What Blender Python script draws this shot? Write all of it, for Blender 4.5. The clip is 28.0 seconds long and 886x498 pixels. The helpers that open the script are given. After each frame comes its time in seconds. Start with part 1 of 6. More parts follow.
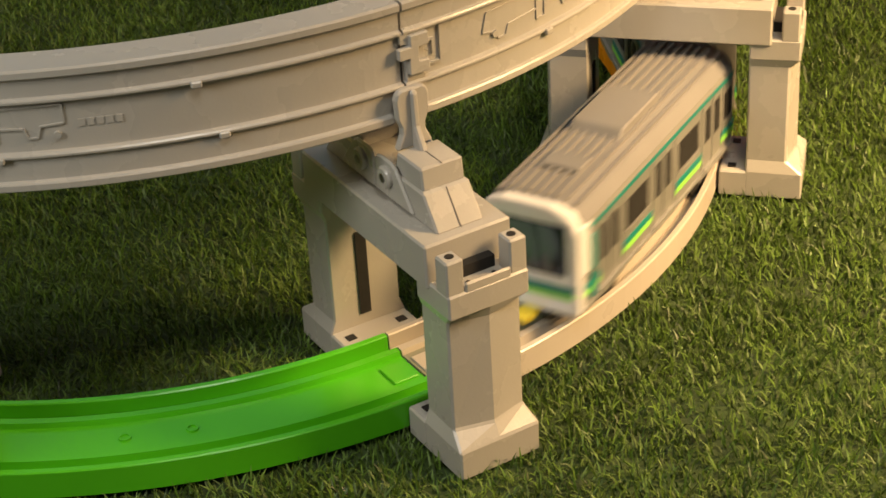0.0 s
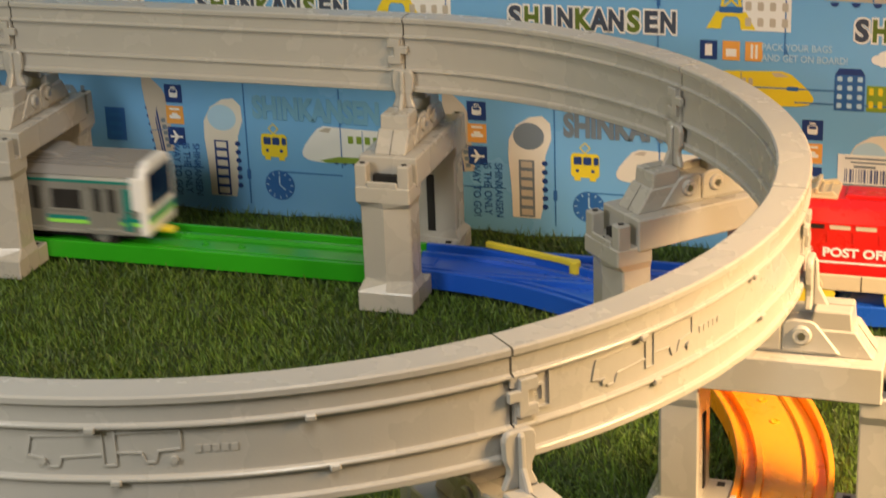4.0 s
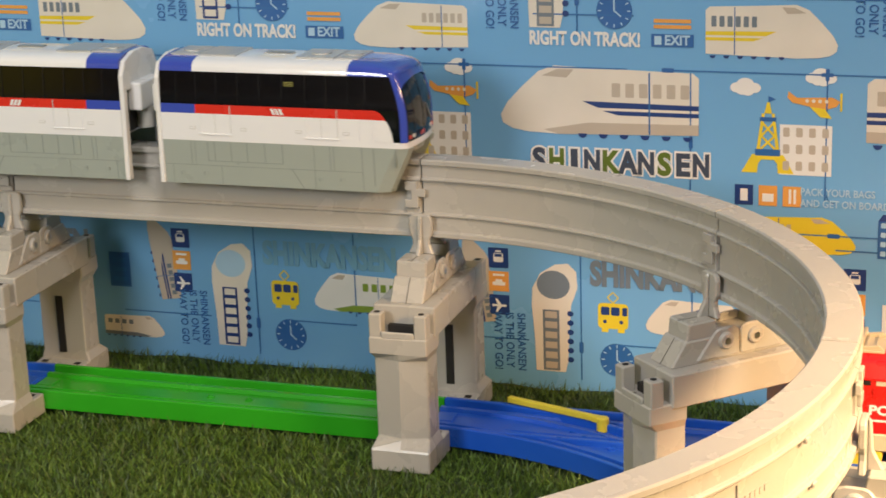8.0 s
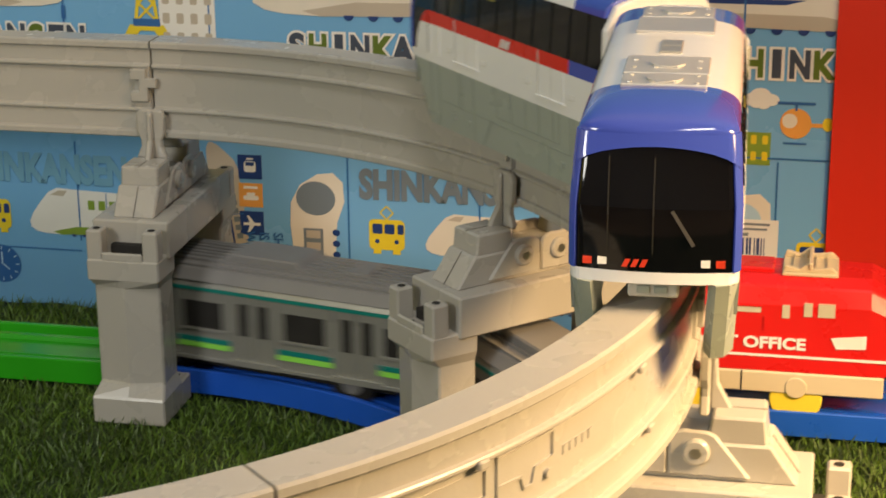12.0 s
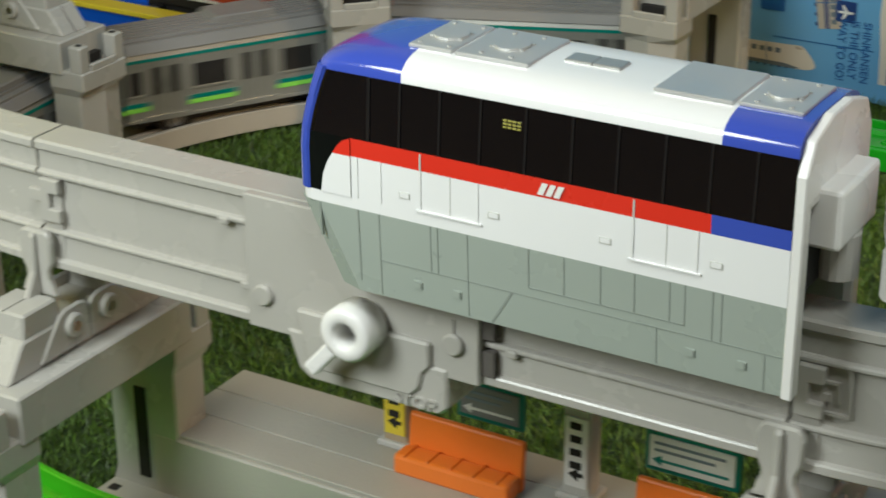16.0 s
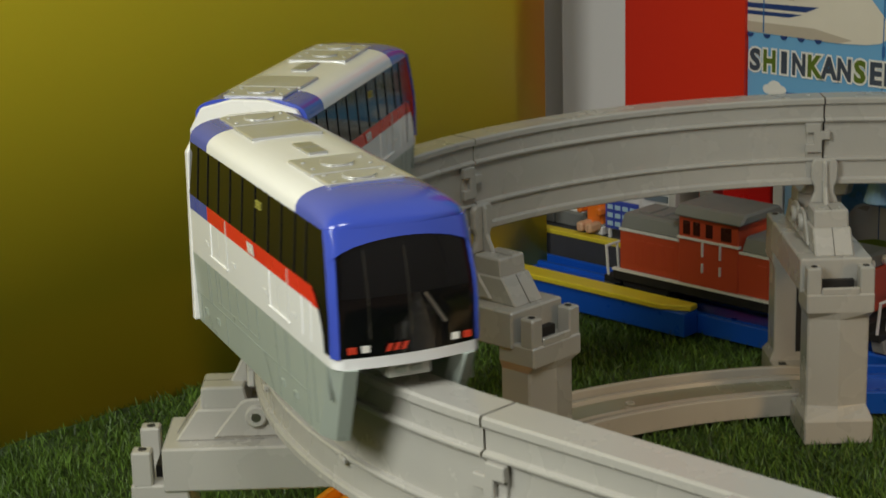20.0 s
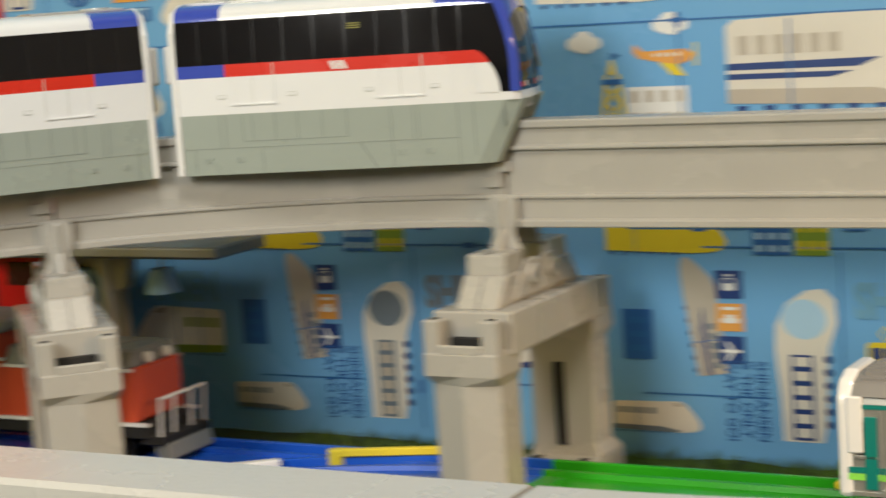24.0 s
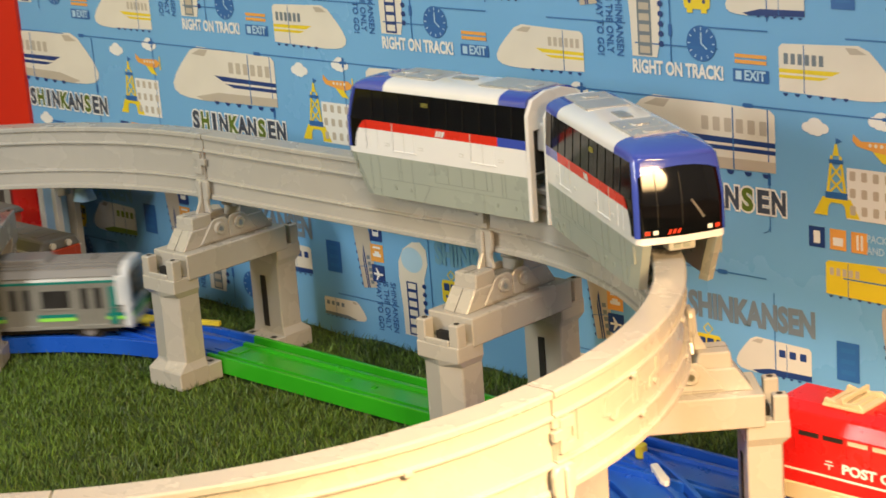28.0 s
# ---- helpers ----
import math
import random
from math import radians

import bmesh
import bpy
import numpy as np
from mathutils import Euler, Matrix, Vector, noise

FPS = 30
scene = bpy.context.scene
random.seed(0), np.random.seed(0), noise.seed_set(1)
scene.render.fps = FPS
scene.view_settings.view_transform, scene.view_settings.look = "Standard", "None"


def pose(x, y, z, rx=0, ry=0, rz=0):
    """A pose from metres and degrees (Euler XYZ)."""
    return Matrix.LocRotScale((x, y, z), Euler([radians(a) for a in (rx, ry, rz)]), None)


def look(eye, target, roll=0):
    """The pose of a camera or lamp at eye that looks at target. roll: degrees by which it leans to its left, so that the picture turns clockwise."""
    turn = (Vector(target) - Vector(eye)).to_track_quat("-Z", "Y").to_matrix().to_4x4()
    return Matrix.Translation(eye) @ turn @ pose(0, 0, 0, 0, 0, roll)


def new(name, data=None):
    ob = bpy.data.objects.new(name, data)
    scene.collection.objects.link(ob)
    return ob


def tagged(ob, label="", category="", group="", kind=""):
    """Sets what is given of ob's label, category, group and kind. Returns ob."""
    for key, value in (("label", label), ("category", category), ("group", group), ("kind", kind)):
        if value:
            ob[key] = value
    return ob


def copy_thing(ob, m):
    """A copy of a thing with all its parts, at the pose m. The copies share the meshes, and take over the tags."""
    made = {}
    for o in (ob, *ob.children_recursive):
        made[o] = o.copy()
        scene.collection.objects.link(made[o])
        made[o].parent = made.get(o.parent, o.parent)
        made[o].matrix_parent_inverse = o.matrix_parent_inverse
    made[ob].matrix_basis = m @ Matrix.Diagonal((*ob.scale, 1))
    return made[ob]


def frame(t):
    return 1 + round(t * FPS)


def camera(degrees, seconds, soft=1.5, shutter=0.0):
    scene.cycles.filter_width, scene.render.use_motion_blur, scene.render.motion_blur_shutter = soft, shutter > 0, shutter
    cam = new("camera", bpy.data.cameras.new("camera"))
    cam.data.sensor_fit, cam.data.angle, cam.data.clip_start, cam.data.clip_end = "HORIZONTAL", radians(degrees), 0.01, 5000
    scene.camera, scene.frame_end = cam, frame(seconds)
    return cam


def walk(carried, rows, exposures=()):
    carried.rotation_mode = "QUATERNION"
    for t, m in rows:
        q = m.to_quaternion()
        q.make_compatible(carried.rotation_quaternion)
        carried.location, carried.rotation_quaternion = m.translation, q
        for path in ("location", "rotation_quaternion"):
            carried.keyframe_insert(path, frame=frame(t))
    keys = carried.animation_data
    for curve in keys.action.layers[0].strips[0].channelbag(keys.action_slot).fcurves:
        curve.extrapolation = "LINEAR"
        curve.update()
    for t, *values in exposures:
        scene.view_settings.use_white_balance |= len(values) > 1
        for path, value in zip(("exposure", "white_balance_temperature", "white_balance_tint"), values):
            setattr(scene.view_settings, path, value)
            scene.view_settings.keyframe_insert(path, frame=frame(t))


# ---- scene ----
cam = camera(26.0, 28.0, soft=1.6, shutter=0.5)
PATH = [
    (0, (0.3995, -0.6409, 0.3574), (0.2053, 0.1039, -0.1090), -3.37),
    (0.5, (0.4037, -0.6372, 0.3567), (0.1952, 0.1028, -0.1113), -3.67),
    (1, (0.4078, -0.6335, 0.3561), (0.1823, 0.1114, -0.0959), -3.96),
    (1.5, (0.4105, -0.6337, 0.3595), (0.1692, 0.1171, -0.0741), -3.08),
    (2, (0.4100, -0.6350, 0.3566), (0.1626, 0.1297, -0.0484), -2.77),
    (2.5, (0.4082, -0.6355, 0.3571), (0.1581, 0.1387, -0.0278), -2.21),
    (3, (0.4124, -0.6430, 0.3639), (0.1546, 0.1347, -0.0086), -2.69),
    (3.5, (0.4102, -0.6497, 0.3636), (0.1551, 0.1396, 0.0145), -2.34),
    (4, (0.4074, -0.6507, 0.3643), (0.1447, 0.1474, 0.0418), -2.24),
    (4.5, (0.4062, -0.6526, 0.3672), (0.1338, 0.1480, 0.0594), -2.30),
    (6.5, (0.4035, -0.6461, 0.3608), (0.1152, 0.1595, 0.0815), -1.81),
    (7, (0.4012, -0.6475, 0.3601), (0.1169, 0.1612, 0.0860), -1.88),
    (7.5, (0.3941, -0.6243, 0.3532), (0.1123, 0.1895, 0.0918), -1.98),
    (8, (0.3916, -0.6005, 0.3470), (0.1150, 0.2167, 0.0909), -2.05),
    (8.5, (0.3930, -0.5768, 0.3348), (0.1261, 0.2456, 0.0850), -1.77),
    (9, (0.3915, -0.5510, 0.3291), (0.1412, 0.2748, 0.0733), -1.85),
    (9.5, (0.3876, -0.5274, 0.3183), (0.1513, 0.3031, 0.0644), -1.68),
    (10, (0.3850, -0.5028, 0.3107), (0.1669, 0.3316, 0.0532), -1.65),
    (10.5, (0.3818, -0.4815, 0.3039), (0.1739, 0.3541, 0.0421), -1.52),
    (11, (0.3782, -0.4639, 0.3024), (0.1861, 0.3712, 0.0271), -1.31),
    (11.5, (0.3760, -0.4576, 0.2942), (0.1919, 0.3780, 0.0151), -1.16),
    (13.5, (0.2993, -0.5181, 0.2711), (0.1512, 0.3213, -0.0179), 1.40),
    (14, (0.3504, -0.5369, 0.3086), (0.1083, 0.2666, -0.0168), 0.30),
    (14.5, (0.2958, -0.4791, 0.3029), (0.0132, 0.2992, -0.0500), -0.25),
    (15, (0.3022, -0.5545, 0.3115), (-0.0433, 0.1971, -0.0430), -1.61),
    (15.5, (0.2782, -0.5420, 0.3014), (-0.1484, 0.1660, -0.0546), -2.18),
    (16, (0.2331, -0.5783, 0.3180), (-0.1888, 0.1259, -0.0508), -0.47),
    (16.5, (0.2257, -0.5685, 0.2978), (-0.2717, 0.1013, -0.0397), 1.01),
    (17, (0.2132, -0.5687, 0.2995), (-0.3246, 0.0746, -0.0276), 0.57),
    (17.5, (0.2099, -0.5693, 0.3006), (-0.3338, 0.0681, -0.0281), -0.13),
    (18, (0.2098, -0.5727, 0.2986), (-0.3413, 0.0627, -0.0215), 0.23),
    (18.5, (0.2090, -0.5724, 0.2981), (-0.3386, 0.0664, -0.0216), 0.21),
    (19, (0.2061, -0.5691, 0.2800), (-0.3626, 0.0710, 0.0028), 1.52),
    (19.5, (0.1926, -0.5322, 0.2862), (-0.4080, 0.0836, 0.0214), -2.42),
    (20, (0.1802, -0.5272, 0.2915), (-0.4271, 0.0925, 0.0525), -1.51),
    (20.5, (0.1911, -0.5242, 0.3093), (-0.4102, 0.0986, 0.0633), -0.09),
    (22.5, (0.2124, -0.4757, 0.2248), (-0.3343, 0.2259, 0.0877), -5.33),
    (23, (0.1660, -0.4254, 0.2012), (-0.3200, 0.3214, 0.0741), -4.18),
    (23.5, (0.1949, -0.3651, 0.1830), (-0.2881, 0.3835, 0.0555), -3.77),
    (24, (0.1919, -0.3771, 0.1867), (-0.2406, 0.4018, 0.0593), -3.99),
    (24.4, (0.2119, -0.4971, 0.2113), (-0.0980, 0.3360, 0.0706), -3.08),
    (24.5, (0.2520, -0.5302, 0.2355), (-0.0772, 0.2925, 0.0780), -4.04),
    (25, (0.5318, -0.7061, 0.3695), (0.0792, 0.0381, 0.1428), -5.73),
    (25.5, (0.4755, -0.7510, 0.4565), (0.0757, 0.0054, 0.1774), -4.38),
    (26, (0.5514, -0.6223, 0.4694), (0.0833, 0.0765, 0.1491), -4.30),
    (26.5, (0.5266, -0.5758, 0.4477), (0.0613, 0.1224, 0.1221), -2.76),
    (27, (0.5578, -0.4631, 0.3925), (0.0382, 0.2033, 0.0827), -2.77),
    (27.5, (0.6420, -0.4610, 0.3640), (0.0858, 0.1816, 0.1040), -3.10),
    (28, (0.7280, -0.4490, 0.3560), (0.1363, 0.1491, 0.1190), -4.28),
]
walk(cam, [(t, look(e, g, r)) for t, e, g, r in PATH], [(0, -1.0, 6800, 10), (2, -0.92, 6850, 12), (4.5, -0.5, 6600, 10), (7, -0.35, 6500, 14), (8, -0.3, 6400, 14), (9.5, -0.4, 6500, 16), (11, -0.45, 6850, 12), (13.5, -1.2, 5900, 8), (14, -1.3, 5800, 8), (15, -0.75, 5900, 8), (16, -0.6, 5950, 2), (17, -0.75, 5950, 0), (18, -0.85, 5950, -3), (20, -0.98, 6350, 4), (20.5, -0.98, 6350, 6), (22.5, -0.4, 6550, 10), (23, -0.18, 6550, 8), (24, -0.1, 6600, 8), (25, -0.08, 6200, 10), (26, -0.05, 6450, 8), (27, 0.0, 6400, 8), (28, -0.1, 6600, 10)])

# ---- world and light ----
world = bpy.data.worlds.new("room_light")
scene.world = world
world.use_nodes = True
world.node_tree.nodes["Background"].inputs[0].default_value = (0.85, 0.91, 1.0, 1)
world.node_tree.nodes["Background"].inputs[1].default_value = 0.22


def area(name, eye, target, size, watts, colour):
    d = bpy.data.lights.new(name, "AREA")
    d.shape, d.size, d.energy, d.color = "DISK", size, watts, colour
    ob = new(name, d)
    ob.matrix_world = look(eye, target)
    return ob


area("window_light", (-0.16, -0.60, 0.42), (-0.20, 0.02, 0.08), 0.24, 4.5, (1.0, 0.98, 0.92))
# unseen soft fill from above, added to lift the yellow card and the dim parts
area("ceiling_light", (0.75, -1.00, 1.90), (0.0, -0.10, 0.0), 0.60, 26.0, (1.0, 0.96, 0.88))
lamp = area("desk_lamp_light", (0.66, -0.10, 0.32), (0.44, -0.03, 0.0), 0.17, 4.1, (1.0, 0.64, 0.30))
lamp.data.spread = math.radians(88)   # its shade

# ---- plan ----
R = 0.216        # radius of the loop's curves
C = 0.1078       # half the length of its straights
ZT, ZB = 0.1355, 0.0985   # top and underside of the monorail beam
PIERS = [(C, 90), (C, 45), (C, 0), (C, -45), (C, -90), (-C, -90), (-C, -135), (-C, -180), (-C, -225), (-C, -270)]
ARC = math.pi * R
LAP = 2 * ARC + 4 * C


def loop_at(s):
    """Place and heading on the loop, s metres clockwise from the far west pier."""
    s %= LAP
    if s < 2 * C:
        return Vector((-C + s, R, 0)), 0.0
    s -= 2 * C
    if s < ARC:
        a = math.pi / 2 - s / R
        return Vector((C + R * math.cos(a), R * math.sin(a), 0)), a - math.pi / 2
    s -= ARC
    if s < 2 * C:
        return Vector((C - s, -R, 0)), -math.pi
    s -= 2 * C
    a = -math.pi / 2 - s / R
    return Vector((-C + R * math.cos(a), R * math.sin(a), 0)), a - math.pi / 2


def wall_y(x):
    return 0.2910 - 0.0035 * x


# ---- materials ----
def material(name, colour, rough=0.5, metal=0.0, vary=0.06, scale=60.0, bump=0.02, bump_scale=400.0, coat=0.0, alpha_trans=0.0, tint=None, random_tint=0.0):
    m = bpy.data.materials.new(name)
    m.use_nodes = True
    n, l = m.node_tree.nodes, m.node_tree.links
    b = n["Principled BSDF"]
    b.inputs["Roughness"].default_value = rough
    b.inputs["Metallic"].default_value = metal
    b.inputs["Coat Weight"].default_value = coat
    b.inputs["Coat Roughness"].default_value = 0.08
    b.inputs["Transmission Weight"].default_value = alpha_trans
    co = n.new("ShaderNodeTexCoord")
    nz = n.new("ShaderNodeTexNoise")
    nz.inputs["Scale"].default_value = scale
    nz.inputs["Detail"].default_value = 6
    l.new(co.outputs["Object"], nz.inputs["Vector"])
    mix = n.new("ShaderNodeMix")
    mix.data_type = "RGBA"
    dark = [c * (1 - vary) for c in colour] if tint is None else tint
    mix.inputs["A"].default_value = (*dark, 1)
    mix.inputs["B"].default_value = (*[min(1, c * (1 + vary)) for c in colour], 1)
    l.new(nz.outputs["Fac"], mix.inputs["Factor"])
    last = mix.outputs["Result"]
    if random_tint:
        info = n.new("ShaderNodeNewGeometry")
        hsv = n.new("ShaderNodeHueSaturation")
        rng = n.new("ShaderNodeMapRange")
        rng.inputs["To Min"].default_value, rng.inputs["To Max"].default_value = 1 - random_tint, 1 + random_tint
        l.new(info.outputs["Random Per Island"], rng.inputs["Value"])
        l.new(rng.outputs["Result"], hsv.inputs["Value"])
        l.new(last, hsv.inputs["Color"])
        last = hsv.outputs["Color"]
    # a second, larger scale: handling marks in tone and gloss
    big = n.new("ShaderNodeTexNoise")
    big.inputs["Scale"].default_value = max(2.5, scale * 0.22)
    big.inputs["Detail"].default_value = 3
    l.new(co.outputs["Object"], big.inputs["Vector"])
    tone = n.new("ShaderNodeMapRange")
    tone.inputs["From Min"].default_value, tone.inputs["From Max"].default_value = 0.3, 0.7
    tone.inputs["To Min"].default_value, tone.inputs["To Max"].default_value = 1 - vary * 0.9, 1 + vary * 0.5
    l.new(big.outputs["Fac"], tone.inputs["Value"])
    shade = n.new("ShaderNodeHueSaturation")
    l.new(tone.outputs["Result"], shade.inputs["Value"])
    l.new(last, shade.inputs["Color"])
    last = shade.outputs["Color"]
    gloss = n.new("ShaderNodeMapRange")
    gloss.inputs["From Min"].default_value, gloss.inputs["From Max"].default_value = 0.3, 0.7
    gloss.inputs["To Min"].default_value, gloss.inputs["To Max"].default_value = rough * 0.82, min(1.0, rough * 1.28)
    l.new(nz.outputs["Fac"], gloss.inputs["Value"])
    l.new(gloss.outputs["Result"], b.inputs["Roughness"])
    l.new(last, b.inputs["Base Color"])
    if bump:
        nb = n.new("ShaderNodeTexNoise")
        nb.inputs["Scale"].default_value = bump_scale
        nb.inputs["Detail"].default_value = 4
        l.new(co.outputs["Object"], nb.inputs["Vector"])
        bp = n.new("ShaderNodeBump")
        bp.inputs["Strength"].default_value = bump
        bp.inputs["Distance"].default_value = 0.001
        l.new(nb.outputs["Fac"], bp.inputs["Height"])
        l.new(bp.outputs["Normal"], b.inputs["Normal"])
    return m


GREY = material("beige_grey_plastic", (0.41, 0.395, 0.36), 0.25, vary=0.05, scale=45, bump=0.05, bump_scale=900)
GREY2 = material("light_grey_plastic", (0.50, 0.49, 0.46), 0.36, vary=0.04, bump=0.04, bump_scale=900)
TRACK_GREY = material("sand_grey_track_plastic", (0.46, 0.42, 0.36), 0.33, vary=0.05)
CLOUDY = material("cloudy_clear_plastic", (0.24, 0.24, 0.17), 0.24, vary=0.15, scale=30, bump=0.05)
GREEN = material("clear_green_plastic", (0.025, 0.33, 0.012), 0.22, vary=0.12, scale=30)
LIME = material("clear_lime_plastic", (0.075, 0.45, 0.012), 0.22, vary=0.1, scale=30)
BLUE = material("blue_track_plastic", (0.012, 0.095, 0.55), 0.30, vary=0.08)
ORANGE = material("orange_track_plastic", (0.85, 0.31, 0.01), 0.30, vary=0.06)
YELLOW = material("yellow_plastic", (0.75, 0.60, 0.04), 0.38)
WHITE = material("white_plastic", (0.78, 0.77, 0.75), 0.25, vary=0.02, bump=0.01)
WHITE_GLOSS = material("glossy_white_paint", (0.80, 0.80, 0.80), 0.14, vary=0.02, bump=0.01, coat=0.4)
CARBLUE = material("glossy_blue_paint", (0.045, 0.078, 0.44), 0.11, vary=0.04, bump=0.01, coat=0.5)
CARRED = material("red_stripe_paint", (0.66, 0.03, 0.015), 0.25, vary=0.03, bump=0.01)
SAGE = material("sage_grey_skirt_plastic", (0.335, 0.375, 0.335), 0.30, vary=0.03, bump=0.02)
BLACK = material("glossy_black_window", (0.003, 0.003, 0.004), 0.07, vary=0.1, bump=0)
DARK = material("dark_void", (0.012, 0.011, 0.010), 0.8, bump=0)
SILVER = material("silver_paint", (0.42, 0.42, 0.40), 0.30, metal=0.55, vary=0.04)
CHROME = material("bright_foil", (0.60, 0.60, 0.59), 0.40, metal=0.62, vary=0.05, bump=0.06, bump_scale=300)
TRAINSILVER = material("silver_car_body", (0.30, 0.30, 0.275), 0.34, metal=0.35, vary=0.05)
ROOFGREY = material("grey_roof_plastic", (0.22, 0.215, 0.21), 0.45, vary=0.06)
TEAL = material("teal_stripe_paint", (0.005, 0.20, 0.17), 0.35, bump=0)
LIMEPAINT = material("lime_stripe_paint", (0.28, 0.75, 0.10), 0.35, bump=0)
RED = material("red_plastic", (0.62, 0.012, 0.012), 0.28, vary=0.05)
LOCORED = material("brick_red_plastic", (0.55, 0.075, 0.03), 0.4, vary=0.06)
WHEELYEL = material("yellow_wheel_plastic", (0.78, 0.62, 0.05), 0.35)
CREAM = material("cream_plastic", (0.62, 0.53, 0.36), 0.38)
ASPHALT = material("dark_platform_grey", (0.045, 0.045, 0.05), 0.7, bump=0.2)
STEEL = material("steel_screw", (0.45, 0.43, 0.40), 0.3, metal=1.0)
STATIONGREEN = material("station_green_plastic", (0.004, 0.17, 0.12), 0.35)
BENCH = material("orange_bench_plastic", (0.85, 0.20, 0.02), 0.38)
PAPERBLUE = material("light_blue_wrapping_paper", (0.175, 0.42, 0.72), 0.24, vary=0.05, scale=9, bump=0.25, bump_scale=14)
PAPERYELLOW = material("mustard_yellow_card", (0.80, 0.65, 0.03), 0.42, vary=0.05, scale=5, bump=0.3, bump_scale=7)
PAPERRED = material("red_card", (0.66, 0.025, 0.008), 0.40, vary=0.05, scale=5, bump=0.2, bump_scale=7)
PLASTER = material("off_white_wall_paint", (0.72, 0.70, 0.68), 0.7, vary=0.03, scale=4)
FLOORMAT = material("wooden_floor", (0.30, 0.19, 0.10), 0.5, vary=0.2, scale=6)
SOIL = material("green_turf_backing", (0.030, 0.055, 0.012), 0.9, vary=0.5, scale=90, bump=0.6, bump_scale=500)
BLADE = material("artificial_grass_blades", (0.078, 0.142, 0.013), 0.52, vary=0.3, scale=25, bump=0, tint=(0.036, 0.072, 0.008), random_tint=0.65)
NOTCH = material("grey_joint_plastic", (0.10, 0.09, 0.08), 0.6, bump=0)


# ---- mesh tools ----
def part(name, bm, mat, parent=None, label="", smooth=False):
    me = bpy.data.meshes.new(name)
    bm.to_mesh(me)
    bm.free()
    if smooth:
        for p in me.polygons:
            p.use_smooth = True
        me.set_sharp_from_angle(angle=radians(38))
    me.materials.append(mat)
    ob = new(name, me)
    if parent is not None:
        ob.parent = parent
    if label:
        ob["label"] = label
    return ob


def thing(name, label, category, group="", kind="", m=None):
    ob = new(name)
    ob.empty_display_size = 0.01
    if m is not None:
        ob.matrix_world = m
    return tagged(ob, label, category, group, kind)


def box(bm, x0, x1, y0, y1, z0, z1, bevel=0.0, m=None, seg=1):
    r = bmesh.ops.create_cube(bm, size=1)
    vs = r["verts"]
    for v in vs:
        v.co = Vector(((x0 + x1) / 2 + v.co.x * (x1 - x0), (y0 + y1) / 2 + v.co.y * (y1 - y0), (z0 + z1) / 2 + v.co.z * (z1 - z0)))
    if bevel:
        es = list({e for v in vs for e in v.link_edges})
        r = bmesh.ops.bevel(bm, geom=es, offset=bevel, segments=seg, affect="EDGES", profile=0.5)
        vs = list({v for f in r["faces"] for v in f.verts} | {v for v in vs if v.is_valid})
    if m is not None:
        bmesh.ops.transform(bm, matrix=m, verts=vs)
    return bm


def cyl(bm, p, axis, r, h, seg=16, r2=None):
    """A closed cylinder or cone from p along axis."""
    m = Matrix.Translation(p) @ Vector(axis).to_track_quat("Z", "Y").to_matrix().to_4x4() @ Matrix.Translation((0, 0, h / 2))
    bmesh.ops.create_cone(bm, cap_ends=True, segments=seg, radius1=r, radius2=r if r2 is None else r2, depth=h, matrix=m)
    return bm


def prism(bm, pts, axis, a0, a1):
    """A closed prism over a polygon of (u, v); axis 0, 1 or 2 is the way it is drawn out."""
    def place(u, v, a):
        return ((a, u, v), (u, a, v), (u, v, a))[axis]
    lo = [bm.verts.new(place(u, v, a0)) for u, v in pts]
    hi = [bm.verts.new(place(u, v, a1)) for u, v in pts]
    bm.faces.new(lo)
    bm.faces.new(hi[::-1])
    k = len(pts)
    for i in range(k):
        bm.faces.new((lo[i], hi[i], hi[(i + 1) % k], lo[(i + 1) % k]))
    return bm


def tidy(bm, bevel=0.0, angle=30, seg=1):
    bmesh.ops.recalc_face_normals(bm, faces=bm.faces)
    if bevel:
        es = [e for e in bm.edges if len(e.link_faces) == 2 and e.calc_face_angle(0) > radians(angle)]
        bmesh.ops.bevel(bm, geom=es, offset=bevel, segments=seg, affect="EDGES", profile=0.5, clamp_overlap=True)
    return bm


def bmn():
    return bmesh.new()


def loft(bm, rings):
    vr = [[bm.verts.new(p) for p in r] for r in rings]
    k = len(vr[0])
    for a, b in zip(vr, vr[1:]):
        for i in range(k):
            bm.faces.new((a[i], a[(i + 1) % k], b[(i + 1) % k], b[i]))
    bm.faces.new(vr[0][::-1])
    bm.faces.new(vr[-1])
    bmesh.ops.recalc_face_normals(bm, faces=bm.faces)
    return bm


def fin(bm):
    bmesh.ops.recalc_face_normals(bm, faces=bm.faces)
    return bm


def sweep(bm, profile, stations):
    """A closed profile of (out, z) drawn along stations of (place, heading): out is to the left of the heading."""
    rings = []
    for p, h in stations:
        n = Vector((-math.sin(h), math.cos(h), 0))
        rings.append([bm.verts.new(p + n * u + Vector((0, 0, z))) for u, z in profile])
    k = len(profile)
    for a, b in zip(rings, rings[1:]):
        for i in range(k):
            bm.faces.new((a[i], a[(i + 1) % k], b[(i + 1) % k], b[i]))
    bm.faces.new(rings[0][::-1])
    bm.faces.new(rings[-1])
    return bm


def stations(s0, s1, n):
    return [loop_at(s0 + (s1 - s0) * i / n) for i in range(n + 1)]


def line_stations(a, b, n=1):
    a, b = Vector(a), Vector(b)
    h = math.atan2(b.y - a.y, b.x - a.x)
    return [(a.lerp(b, i / n), h) for i in range(n + 1)]


